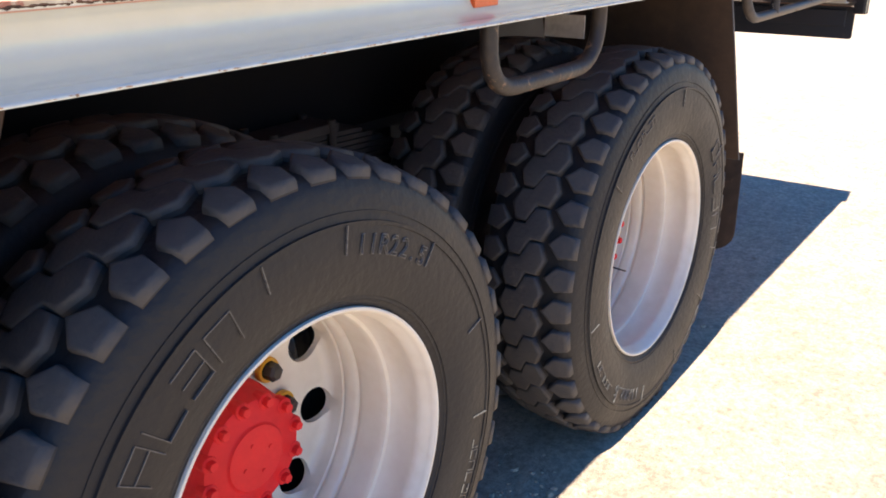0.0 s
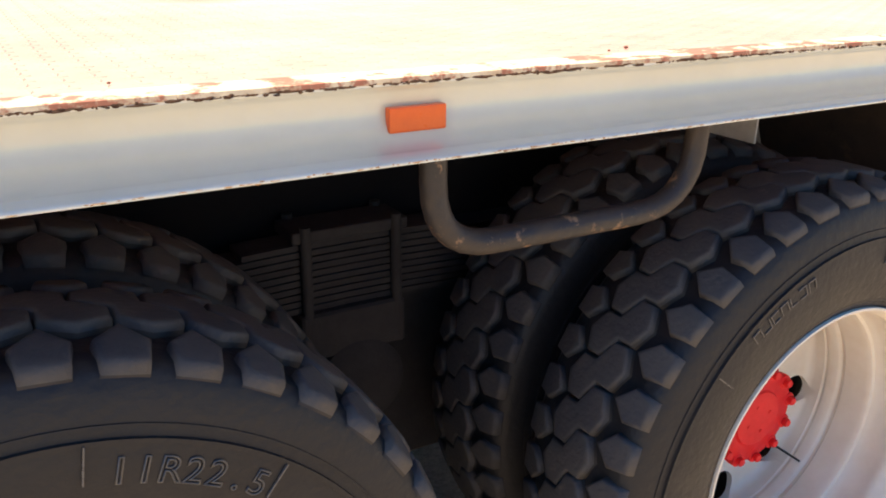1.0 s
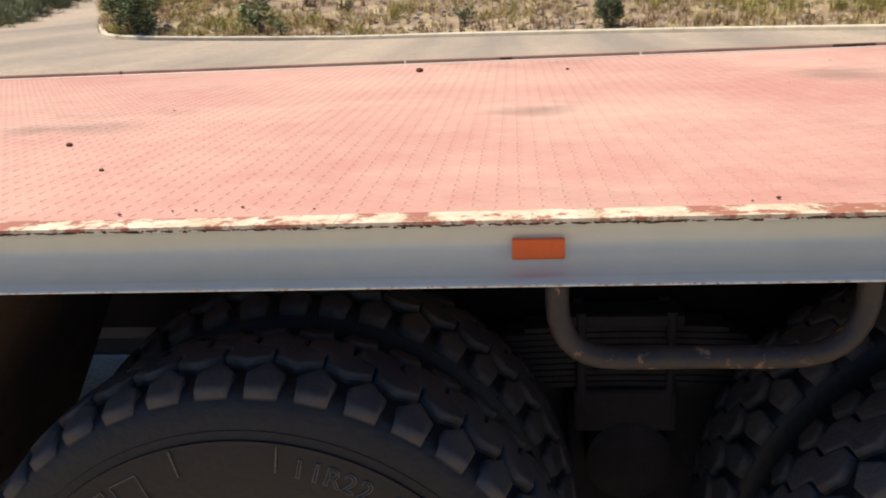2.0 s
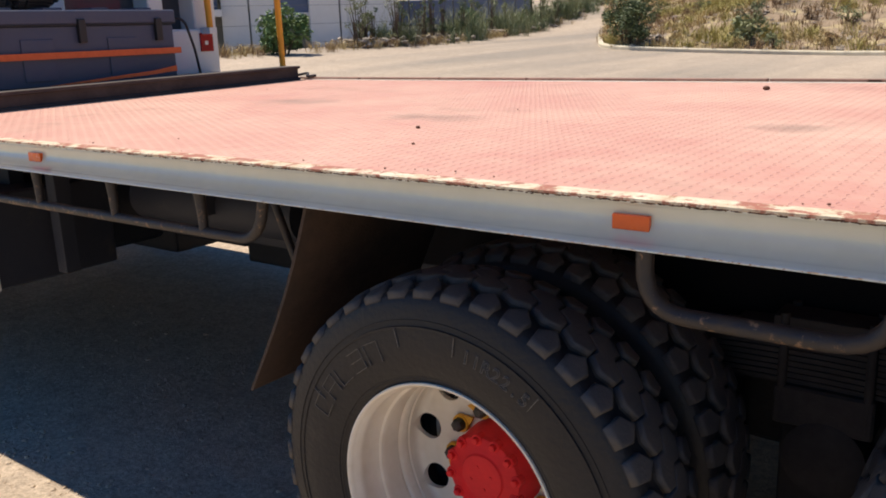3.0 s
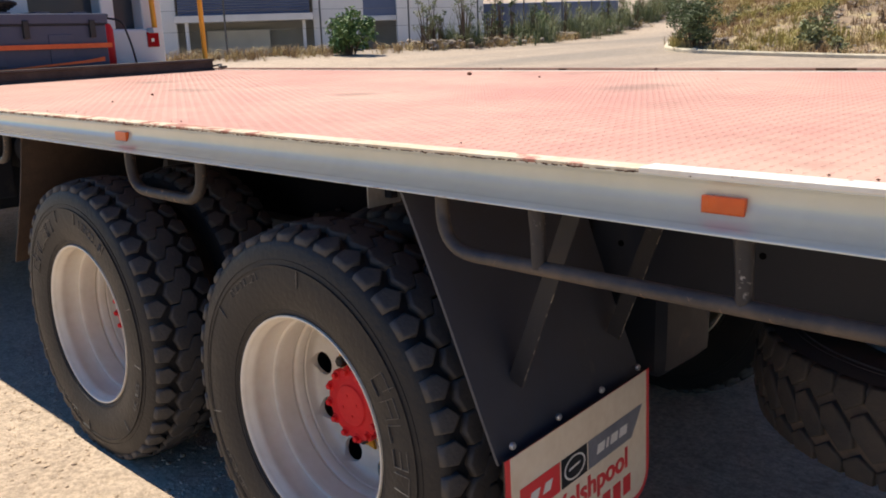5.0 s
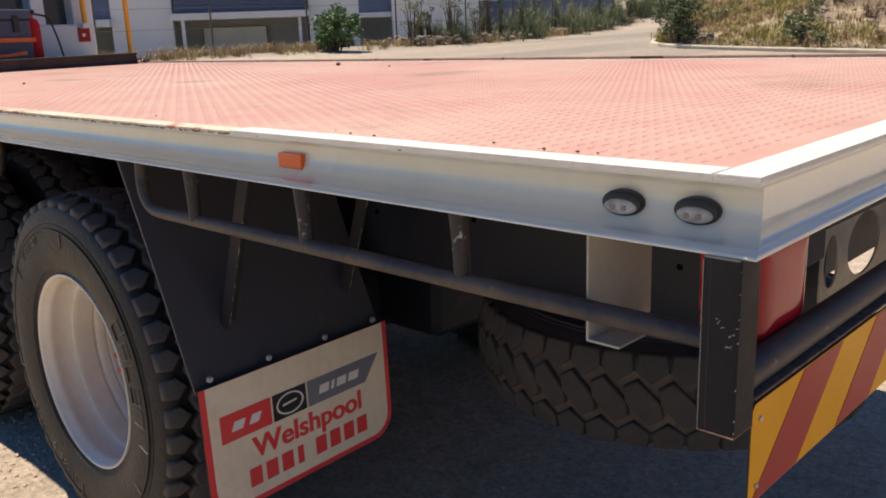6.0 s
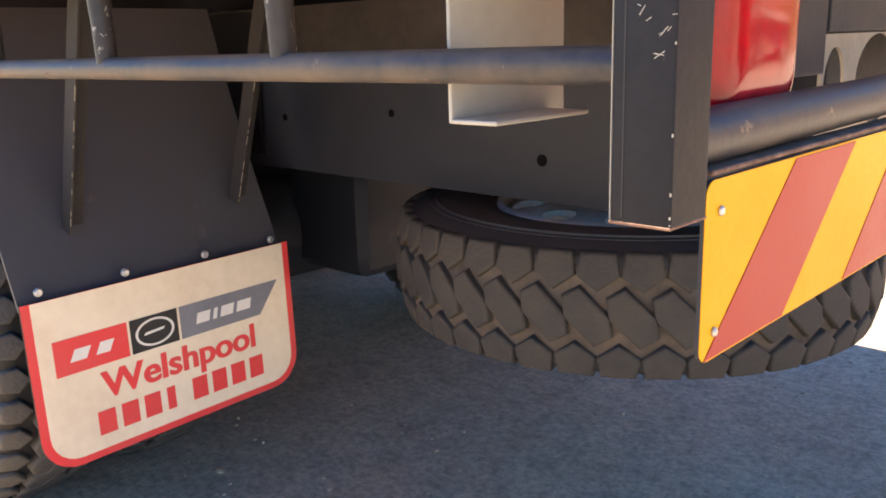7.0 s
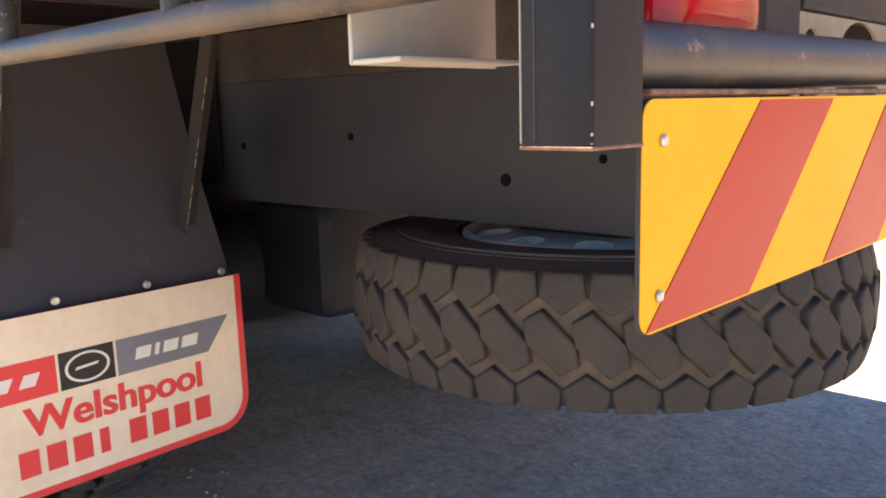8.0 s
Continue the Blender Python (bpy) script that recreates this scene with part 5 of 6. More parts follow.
def rear_corner(y_out, s):
    """Post, pipe bumper end, tail lamp and chevron plate; s is +1 on the near side."""
    def yy(a, b):
        return tuple(sorted((y_out + s * a, y_out + s * b)))
    dz = camber(y_out)
    a, b = yy(-0.004, 0.047)
    p = part("corner_post", box(3.284, 3.331, a, b, 0.957, ZB + dz, 0.004, 3), M["post"], truck, "scratched black square-tube corner post", smooth=40)
    rng = random.Random(31)
    for ex in (3.2846, 3.3304):
        z = 0.96
        while z < ZB + dz - 0.01:
            ln = rng.uniform(0.0005, 0.0022) if ex > 3.3 else 0.03
            if ex < 3.3 or rng.random() < 0.16:
                e0, e1 = yy(-0.0046, -0.0030)
                part("worn_edge", box(ex - 0.0002, ex + 0.0002, e0, e1, z, min(z + ln, ZB + dz - 0.002), 0, 1), M["plate_white"], p)
            z += ln + (rng.uniform(0.001, 0.008) if ex > 3.3 else 0.0)
    e0, e1 = yy(-0.0044, -0.0036)
    part("weld_seam", box(3.2935, 3.2945, e0, e1, 0.962, ZB + dz - 0.004, 0, 1), M["stay"], p)
    # rust along the cut lower end
    e0, e1 = yy(-0.0044, 0.0474)
    part("rust_rim", box(3.2836, 3.3314, e0, e1, 0.9566, 0.9588, 0.0006, 1), M["rust_pale"], p, "rusted cut end")
    for k in range(10):
        sx, sz, ln = rng.gauss(3.316, 0.010), rng.gauss(1.090, 0.012), rng.uniform(0.0010, 0.0045)
        if not 3.29 < sx < 3.331:
            continue
        e0, e1 = yy(-0.0043, -0.0038)
        bm = box(-ln, ln, e0, e1, -0.00016, 0.00016, 0, 1)
        sc = part("scratch", bm, M["blue_rim"], p)
        sc.matrix_basis = Matrix.Translation((sx, 0, sz)) @ Matrix.Rotation(rng.gauss(-0.35, 0.4), 4, "Y")
    a, b = yy(0.168, 0.294)
    lamp = part("tail_lamp", box(3.215, 3.250, a, b, 1.016, 1.165, 0.008, 3), M["lamp_black"], truck, "tail lamp with red and amber lens", smooth=40)
    q0, q1 = 0.1370, 0.298
    low = [(q1 - 0.030 + 0.030 * math.sin(math.pi / 2 * k / 8), 1.043 - 0.030 * math.cos(math.pi / 2 * k / 8)) for k in range(9)]
    outline = [(q0, 1.013)] + low + [(q1 + 0.003, 1.160), (q0, 1.160)]
    part("red_lens", domed([(y_out + s * q, w) for q, w in outline], 3.249, 3.280, 3.296), M["lamp_red"], lamp, "glossy red lens", smooth=40)
    part("lens_rim", prism([(y_out + s * (q0 + (q - q0) * 1.03), 1.160 + (w - 1.160) * 1.012) for q, w in [(q0 + 0.05, 1.020)] + outline[1:-1] + [(q0 + 0.05, 1.160)]], "x", 3.249, 3.258, 0.002), M["plate_white"], lamp, "pale worn lens rim")
    m0, m1 = yy(0.124, 0.135)
    part("end_lens", box(3.214, 3.272, m0, m1, 1.0605, 1.160, 0.005, 3), M["lamp_red"], lamp, "dark red end lens", smooth=40)
    m0, m1 = yy(0.124, 0.1365)
    part("amber_lens", box(3.216, 3.276, m0, m1, 1.014, 1.0595, 0.006, 3), M["lamp_amber"], lamp, "amber lens", smooth=40)
    a, b = yy(0.505, 0.598)
    part("lamp_bracket", box(3.185, 3.205, a, b, 1.03, ZB + 0.02, 0.003), M["dark_steel"], truck)
    # pale bent bracket ahead of the post
    a, b = yy(0.040, 0.205)
    br = part("folded_bracket", box(3.092, 3.096, a, b, 1.013, ZB + dz, 0.001, 1), M["plate_white"], truck, "white painted folded steel bracket")
    a, b = yy(0.040, 0.175)
    part("bracket_foot", box(3.096, 3.146, a, b, 1.013, 1.017, 0.001, 1), M["plate_white"], br)
    # chevron plate
    z0, z1, x = 0.846, 0.983, 3.331
    a, b = (0.046, 0.590)
    def rounded(e, r=0.012):
        pts = []
        for cx, cz, start in ((a + r, z0 + r, 180), (b - r, z0 + r, 270), (b - r, z1 - r, 0), (a + r, z1 - r, 90)):
            for k in range(7):
                ang = math.radians(start + 15 * k)
                pts.append((y_out + s * (cx + (r - e) * math.cos(ang)), cz + (r - e) * math.sin(ang)))
        return pts

    pl = part("chevron_plate", prism(rounded(0.0), "x", x - 0.004, x - 0.001), M["dark_steel"], truck, "yellow plate with red diagonal bars")
    part("yellow_face", prism(rounded(0.0004), "x", x - 0.001, x), M["chev_yellow"], pl, "reflective yellow sheet")
    e = 0.002
    for lo, wide in ((0.006, 0.140), (0.290, 0.140), (0.574, 0.140)):
        # a slanting bar clipped to the plate
        quad = [(a + lo, z0 + e), (a + lo + wide, z0 + e), (a + lo + wide + 0.150, z1 - e), (a + lo + 0.150, z1 - e)]
        quad = clip_y(quad, a + e, b - e)
        if len(quad) > 2:
            part("red_bar", prism([(y_out + s * q, w2) for q, w2 in quad], "x", x, x + 0.0008), M["chev_red"], pl)
    for q, w2 in ((a + 0.022, z1 - 0.024), (a + 0.020, z0 + 0.022), (b - 0.02, z1 - 0.022), (b - 0.02, z0 + 0.022)):
        bm = lathe([(0.0, -0.0018), (0.0025, -0.0018), (0.0038, -0.0008), (0.0038, 0.0005), (0.0, 0.0005)], 14)
        bmesh.ops.rotate(bm, verts=bm.verts, cent=(0, 0, 0), matrix=Matrix.Rotation(math.pi / 2, 3, "Z"))
        bmesh.ops.translate(bm, verts=bm.verts, vec=(x + 0.001, y_out + s * q, w2))
        part("rivet", bm, M["bolt"], pl)


def clip_y(poly, lo, hi):
    for lim, sign in ((lo, 1), (hi, -1)):
        out = []
        for i, p in enumerate(poly):
            q = poly[(i + 1) % len(poly)]
            pin, qin = (p[0] - lim) * sign >= 0, (q[0] - lim) * sign >= 0
            if pin:
                out.append(p)
            if pin != qin:
                t = (lim - p[0]) / (q[0] - p[0])
                out.append((lim, p[1] + (q[1] - p[1]) * t))
        poly = out
    return poly


rear_corner(0.0, 1)
rear_corner(FAR, -1)
part("pipe_bumper", tube([(3.304, 0.041, 1.008), (3.304, FAR - 0.041, 1.034)], 0.0215, 24), M["tube"], truck, "worn black pipe bumper with brown blotches", smooth=60)
part("plate_flange", box(3.306, 3.3285, 0.060, FAR - 0.060, 0.9845, 0.9885, 0.001, 1), M["rust_pale"], truck, "rusty flange between pipe and plates")
for y0, s in ((0.06, 1), (FAR - 0.06, -1)):
    part("plate_backing", box(3.312, 3.3265, *sorted((y0 + s * 0.02, y0 + s * 0.50)), 0.90, 0.968, 0.002, 1), M["dark_steel"], truck)


def lamp_panel():
    """White panel under the rear rail with oval cut-outs."""
    y0, y1, z0, z1 = 0.602, 1.898, 0.945, 1.078
    bm = bmesh.new()
    holes = [(0.648, 1.012, 0.036, 0.050), (0.815, 1.015, 0.088, 0.062), (1.080, 1.015, 0.088, 0.062), (1.420, 1.015, 0.088, 0.062), (1.685, 1.015, 0.088, 0.062)]
    me = bpy.data.meshes.new("p")
    prism([(y0, z0), (y1, z0), (y1, z1), (y0, z1)], "x", 3.196, 3.200).to_mesh(me)
    a = new("p_tmp", me)
    cut = bmesh.new()
    for cy, cz, ry, rz in holes:
        own = lathe([(0.0, -0.05), (1.0, -0.05), (1.0, 0.05), (0.0, 0.05)], 28)
        own.transform(Matrix.Translation((3.198, cy, cz)) @ Matrix.Diagonal((1, ry, rz, 1)) @ Matrix.Rotation(math.pi / 2, 4, "Z"))
        merge(cut, own)
    bmesh.ops.recalc_face_normals(cut, faces=cut.faces)
    cme = bpy.data.meshes.new("c")
    cut.to_mesh(cme)
    b = new("c_tmp", cme)
    mod = a.modifiers.new("holes", "BOOLEAN")
    mod.object, mod.operation, mod.solver = b, "DIFFERENCE", "EXACT"
    done = bpy.data.meshes.new_from_object(a.evaluated_get(bpy.context.evaluated_depsgraph_get()))
    bpy.data.objects.remove(a)
    bpy.data.objects.remove(b)
    done.materials.append(M["panel_grey"])
    part("panel_channel", box(3.02, 3.06, 0.62, 1.88, 0.875, 1.185, 0.004), M["dark_steel"], truck)
    child("lamp_panel", done, truck, "dull grey steel panel with oval cut-outs")
    part("rear_beam", box(3.165, 3.206, 0.604, 1.896, 1.080, 1.178, 0.004), M["dark_steel"], truck, "dark steel beam over the lamp panel")


lamp_panel()


# ---- spare wheel slung under the tail ----
def spare():
    s = thing("spare_wheel", "spare truck tyre slung flat under the deck, dusty zigzag tread", "wheel")
    up = Matrix.Translation((2.592, 1.164, 0.499)) @ Matrix.Rotation(math.pi / 2, 4, "X") @ Matrix.Diagonal((1, 0.93, 1, 1))
    for name, me, label in (("tyre", TYRE_ROUND, "dust-brown tyre carcass"), ("tread", TREAD_ROUND, "dark zigzag tread blocks")):
        ob = child(name, me, s, label)
        ob.matrix_basis = up
        if name == "tread":
            ob["kind"] = "stuff"
    ring = part("tread_base", lathe([(0.500, 0.012), (0.5135, 0.030), (0.5155, 0.118), (0.5135, 0.206), (0.500, 0.224)], 96), M["spare_carcass"], s, "dust packed in the grooves", smooth=60)
    ring.matrix_basis = up
    rim = RIM_ME.copy()
    rim.materials.clear()
    rim.materials.append(M["blue_rim"])
    ob = child("rim", rim, s, "pale dusty steel rim")
    ob.matrix_basis = up @ Matrix.Translation((0, -0.020, 0))
    ring = part("rim_flange", lathe([(0.276, 0.205), (0.279, 0.228), (0.284, 0.240), (0.290, 0.244), (0.2985, 0.240), (0.3005, 0.222), (0.290, 0.205)], 96, closed=True), M["blue_rim"], s, "pale rolled rim edge", smooth=40)
    ring.matrix_basis = up
    part("carrier_plate", box(2.47, 2.73, 1.03, 1.29, 0.727, 0.739, 0.003), M["dark_steel"], s)
    part("hanger_chain", tube([(2.600, 1.160, 0.72), (2.600, 1.160, 0.82)], 0.012, 8), M["dark_steel"], s)


spare()
part("spare_carrier", box(2.565, 2.635, 0.855, 1.645, 0.815, 0.90, 0.004), M["dark_steel"], truck)

# ---- front of the deck: beam, toolbox, cab ----
def front_of_truck():
    # cab with its rear window
    cab = part("cab", box(-7.6, -3.62, 0.06, 2.47, 0.75, 1.625, 0.03, 3), M["cab"], truck, "white cab seen from behind")
    y = 0.06
    for y0, y1 in ((0.06, 0.42), (1.18, 1.42), (1.96, 2.07), (2.30, 2.47)):
        part("cab_pillar", box(-7.4, -3.63, y0, y1, 1.62, 2.75, 0.02, 3), M["cab"], cab)
    part("cab_roof", box(-7.5, -3.63, 0.06, 2.47, 2.35, 2.85, 0.06, 4), M["cab"], cab)
    for y0, y1 in ((0.42, 1.18), (1.42, 2.30)):
        part("rear_window", box(-3.80, -3.78, y0 - 0.01, y1 + 0.01, 1.60, 2.36, 0.002, 1), M["glass"], cab, "dark cab rear window")
    part("red_reflector", box(-3.622, -3.610, 2.315, 2.415, 1.480, 1.598, 0.004, 2), M["lamp_red"], cab, "square red reflector")
    part("reflector_centre", box(-3.613, -3.609, 2.345, 2.375, 1.52, 1.55, 0.003, 1), M["sign_pale"], cab)
    part("stake", tube([(-3.56, 2.36, 1.62), (-3.565, 2.345, 2.4)], 0.021, 12), M["pole_yellow"], truck, "yellow painted steel stake", smooth=60)
    part("stake_clamp", box(-3.63, -3.53, 2.33, 2.39, 1.59, 1.63, 0.004), M["cab"], cab)
    part("stake", tube([(-3.022, 2.468, 1.19), (-3.022, 2.468, 1.33), (-3.03, 2.462, 2.5)], 0.019, 12), M["pole_yellow"], truck, "yellow painted steel stake", smooth=60)
    for x in (-6.2,):
        for yy, rot in ((0.14, 0), (2.36, math.pi)):
            w = make_wheel(0, False)
            w.matrix_basis = Matrix.Translation((x, yy, HUB_Z)) @ Matrix.Rotation(rot, 4, "Z")
    part("deck_front_plate", box(-3.60, FRONT - 0.001, 0.25, 2.42, 1.30, 1.345, 0.004), M["dark_steel"], truck, "dark bearer between deck and cab")
    # tanks and brackets hung below the deck
    part("battery_box", box(-3.1, -2.13, 0.10, 0.62, 0.665, 1.03, 0.02, 3), M["dark_steel"], truck, "black box hung under the deck")
    part("box_trim", box(-2.128, -2.118, 0.10, 0.118, 0.665, 0.80, 0.003), M["blue_rim"], truck)
    # Unseen tank shape, put here to shut out sky light from the front.
    part("fuel_tank", box(-5.4, -3.72, 0.04, 0.66, 0.34, 0.96, 0.12, 4), M["dark_steel"], truck, "dark unseen tank shape added ahead of the deck to block skylight", smooth=40)
    part("battery_box", box(-3.66, -3.12, 0.12, 0.62, 0.50, 1.03, 0.02, 3), M["dark_steel"], truck)
    part("box_hanger", box(-3.0, -2.3, 0.30, 0.36, 1.02, 1.20, 0.004), M["dark_steel"], truck)
    part("leg_bracket", box(-1.99, -1.93, 0.28, 0.34, 0.72, 1.19, 0.004), M["dark_steel"], truck)
    part("air_tank", tube([(-1.9, 0.66, 0.965), (-1.0, 0.66, 0.965)], 0.10, 24), M["dark_steel"], truck, "dark cylindrical tank", smooth=50)
    part("tank_strap", box(-1.42, -1.38, 0.50, 0.60, 0.95, 1.19, 0.003), M["dark_steel"], truck)
    part("air_hose", tube(bend([(-1.3, 1.1, 0.78), (-1.0, 1.15, 0.60), (-0.7, 1.1, 0.72), (-0.55, 1.05, 0.9)], 0.12), 0.012, 8), M["nut"], truck, smooth=60)
    part("stay_rod", tube([(-0.80, 0.30, 1.16), (-0.66, 0.34, 0.72)], 0.012, 8), M["handle"], truck, smooth=60)


front_of_truck()


def beam():
    b = thing("steel_beam", "dark weathered beam lying across the front of the deck", "beam")
    pts = [(-2.955, 0.0), (-2.815, 0.0), (-2.815, 0.012), (-2.835, 0.016), (-2.835, 0.066), (-2.815, 0.070), (-2.815, 0.084), (-2.955, 0.084)]
    bm = prism([(x, ZT + 0.003 + z) for x, z in pts], "y", 0.10, 2.415, 0.0)
    for v in bm.verts:
        v.co.z += camber(v.co.y)
    part("body", bm, M["timber"], b)
    bm = tube(bend([(-2.83, 2.41, 1.325), (-2.80, 2.47, 1.335), (-2.77, 2.42, 1.315), (-2.75, 2.48, 1.318)], 0.02), 0.008, 8)
    part("wire_tie", bm, M["nut"], b)


beam()
seam = box(-2.790, -2.776, 0.05, 2.40, ZT + 0.0012, ZT + 0.0040, 0.0008, 1)
for v in seam.verts:
    v.co.z += camber(v.co.y)
part("joint_strip", seam, M["plate_white"], truck, "thin white strip across the deck")
seam = box(-2.7755, -2.768, 0.05, 2.40, ZT + 0.0012, ZT + 0.0030, 0, 1)
for v in seam.verts:
    v.co.z += camber(v.co.y)
part("joint_gap", seam, M["nut"], truck)


def toolbox():
    t = thing("toolbox", "long grey plastic toolbox with black latches, strapped on the deck", "toolbox")
    x0, x1, y0, y1, z0, z1 = -3.52, -3.10, 0.36, 1.735, 1.350, 1.725
    body = part("body", box(x0, x1, y0, y1, z0, z1 - 0.075, 0.018, 3), M["plastic"], t, smooth=40)
    part("lid", box(x0 - 0.012, x1 + 0.014, y0 - 0.012, y1 + 0.012, z1 - 0.072, z1, 0.016, 3), M["plastic"], t, "moulded grey lid", smooth=40)
    for k in range(5):
        yy = y0 + 0.17 + k * 0.26
        part("lid_rib", box(x0 + 0.03, x1 - 0.02, yy - 0.05, yy + 0.05, z1 - 0.004, z1 + 0.012, 0.006, 2), M["plastic"], t)
    for yy in (0.71, 1.168, 1.625):
        part("latch", box(x1 + 0.003, x1 + 0.030, yy - 0.020, yy + 0.020, z1 - 0.165, z1 - 0.045, 0.008, 2), M["lamp_black"], t, "black plastic latch")
    for yy in (0.52, 0.93, 1.40):
        part("panel_rib", box(x1 - 0.004, x1 + 0.008, yy - 0.085, yy + 0.085, z0 + 0.03, z1 - 0.14, 0.006, 2), M["plastic"], t)
    part("seam", box(x1 + 0.0, x1 + 0.016, y0, y1, z1 - 0.078, z1 - 0.070, 0.001, 1), M["lamp_black"], t)
    s = thing("ratchet_strap", "orange webbing strap pulled round the toolbox", "strap")
    part("webbing", box(x1 + 0.0305, x1 + 0.0335, y0 - 0.03, y1 + 0.016, 1.488, 1.520, 0.0008, 1), M["strap"], s)
    part("webbing", box(x0 - 0.02, x1 + 0.0335, y1 + 0.0125, y1 + 0.0155, 1.488, 1.520, 0.0008, 1), M["strap"], s)
    bm = prism([(0.9, ZT + 0.098), (1.5, 1.405), (1.64, 1.425), (1.64, 1.395), (1.5, 1.385), (0.9, ZT + 0.088)], "x", -2.98, -2.974)
    part("loose_end", bm, M["strap"], s)
    h = thing("hose_coil", "black hose and cable heaped on the toolbox lid", "hose")
    rng = random.Random(5)
    for k in range(5):
        pts = []
        for q in range(25):
            a = q * 0.55 + k
            pts.append((-3.36 + 0.09 * math.cos(a) + 0.01 * k, 0.93 + 0.20 * math.sin(a) + 0.02 * k, z1 + 0.022 + 0.014 * k + 0.006 * math.sin(3 * a)))
        part("coil", tube(pts, 0.013, 8), M["nut"], h, smooth=60)
    e = thing("fire_extinguisher", "red fire extinguisher standing beside the toolbox", "extinguisher")
    bm = lathe([(0.0, 0.0), (0.055, 0.0), (0.06, 0.01), (0.06, 0.27), (0.045, 0.31), (0.018, 0.325), (0.018, 0.36), (0.0, 0.36)], 28, axis="z")
    bmesh.ops.translate(bm, verts=bm.verts, vec=(-3.36, 1.845, 1.345))
    part("cylinder", bm, M["hub"], e, smooth=40)
    part("handle", box(-3.40, -3.30, 1.835, 1.855, 1.70, 1.73, 0.005), M["lamp_black"], e)
    part("hose", tube(bend([(-3.34, 1.86, 1.70), (-3.28, 1.95, 1.68), (-3.27, 2.0, 1.5), (-3.28, 2.03, 1.36)], 0.05), 0.008, 8), M["lamp_black"], e, smooth=60)


toolbox()


# ---- second truck parked across the yard ----
def parked_truck():
    base = Matrix.Translation((PARKED[0], PARKED[1], rise(PARKED[0], PARKED[1]))) @ Matrix.Rotation(math.radians(PARKED[2]), 4, "Z")
    t = thing("parked_truck", "dark-bodied truck with red cab and white wheels, parked on the yard", "truck")
    t.matrix_world = base
    for x in (-1.3, 0.0):
        w = make_wheel(0, False, t)
        w.matrix_basis = Matrix.Translation((x, 0.02, HUB_Z))
        part("hub", lathe([(0.0, 0.03), (0.10, 0.032), (0.125, 0.045), (0.135, 0.10), (0.14, 0.257), (0.0, 0.257)], 40), M["hub"], w, "red painted hub", smooth=40)
        w = make_wheel(0, False, t)
        w.matrix_basis = Matrix.Translation((x, 0.60, HUB_Z)) @ Matrix.Rotation(math.pi, 4, "Z")
        w = make_wheel(0, False, t)
        w.matrix_basis = Matrix.Translation((x, 2.45, HUB_Z)) @ Matrix.Rotation(math.pi, 4, "Z")
    for x in (3.9, 5.3):
        for y, turn in ((0.05, 0.0), (2.42, math.pi)):
            w = part("steer_wheel", lathe([(0.0, 0.0), (0.075, 0.0), (0.085, 0.02), (0.11, 0.06), (0.17, 0.075), (0.21, 0.05), (0.25, 0.035), (0.275, 0.02), (0.285, -0.002), (0.297, 0.0), (0.298, 0.25), (0.26, 0.24), (0.24, 0.09), (0.0, 0.09)], 64), M["plate_white"], t, "pale steel steering wheel", smooth=35)
            w.matrix_basis = Matrix.Translation((x, y, HUB_Z)) @ Matrix.Rotation(turn, 4, "Z")
            child("tyre", TYRE_FLAT, w, "black truck tyre")
            child("tread", TREAD_FLAT, w)["kind"] = "stuff"
            part("hub", lathe([(0.0, -0.03), (0.055, -0.03), (0.07, -0.02), (0.075, 0.015), (0.0, 0.015)], 32), M["pole_yellow"], w, "yellow hub cap", smooth=40)
    for y in (0.82, 1.62):
        part("chassis_rail", prism([(y, 0.72), (y + 0.08, 0.72), (y + 0.08, 1.0), (y, 1.0)], "x", -2.95, 7.4), M["dark_steel"], t)
    part("tray_floor", box(-3.1, 5.9, 0.0, 2.48, 1.17, 1.27, 0.01), M["deck"], t, "steel tray floor")
    part("side_rail", box(-3.1, 5.9, -0.02, 0.0, 1.13, 1.29, 0.006), M["rail"], t)
    part("headboard", box(5.82, 5.9, 0.0, 2.48, 1.27, 2.3, 0.01), M["dark_steel"], t)
    part("side_panel", box(0.66, 2.62, 0.12, 0.16, 0.46, 1.15, 0.008), M["flap"], t, "black side panel")
    part("guard_rail", box(0.66, 2.55, 0.095, 0.118, 0.425, 0.475, 0.006), M["plate_white"], t, "pale lower guard rail")
    part("tool_locker", box(0.80, 1.9, 0.20, 0.75, 0.52, 1.1, 0.02), M["dark_steel"], t)
    part("fuel_tank", tube([(2.75, 0.42, 0.72), (3.30, 0.42, 0.72)], 0.30, 28), M["dark_steel"], t, smooth=50)
    m = part("marker_board", box(2.62, 2.64, 0.02, 0.20, 0.36, 1.10, 0.003), M["plate_white"], t, "white board with a red reflector")
    part("reflector", box(2.605, 2.612, 0.05, 0.17, 0.52, 0.78, 0.003), M["lamp_red"], m)
    part("reflector", box(2.648, 2.655, 0.05, 0.17, 0.52, 0.78, 0.003), M["lamp_red"], m)
    m = part("marker_board", box(-3.13, -3.105, 0.02, 0.16, 0.55, 1.10, 0.003), M["plate_white"], t, "white board with a red reflector")
    part("reflector", box(-3.10, -3.094, 0.04, 0.14, 0.66, 0.98, 0.003), M["lamp_red"], m)
    part("reflector", box(-3.14, -3.134, 0.04, 0.14, 0.66, 0.98, 0.003), M["lamp_red"], m)
    part("under_run_bar", box(-3.02, -2.84, 0.05, 2.43, 0.42, 0.56, 0.02), M["dark_steel"], t)
    part("tail_box", box(-2.98, -2.40, 0.10, 0.60, 0.50, 1.12, 0.02), M["lamp_black"], t, "black box under the tray")
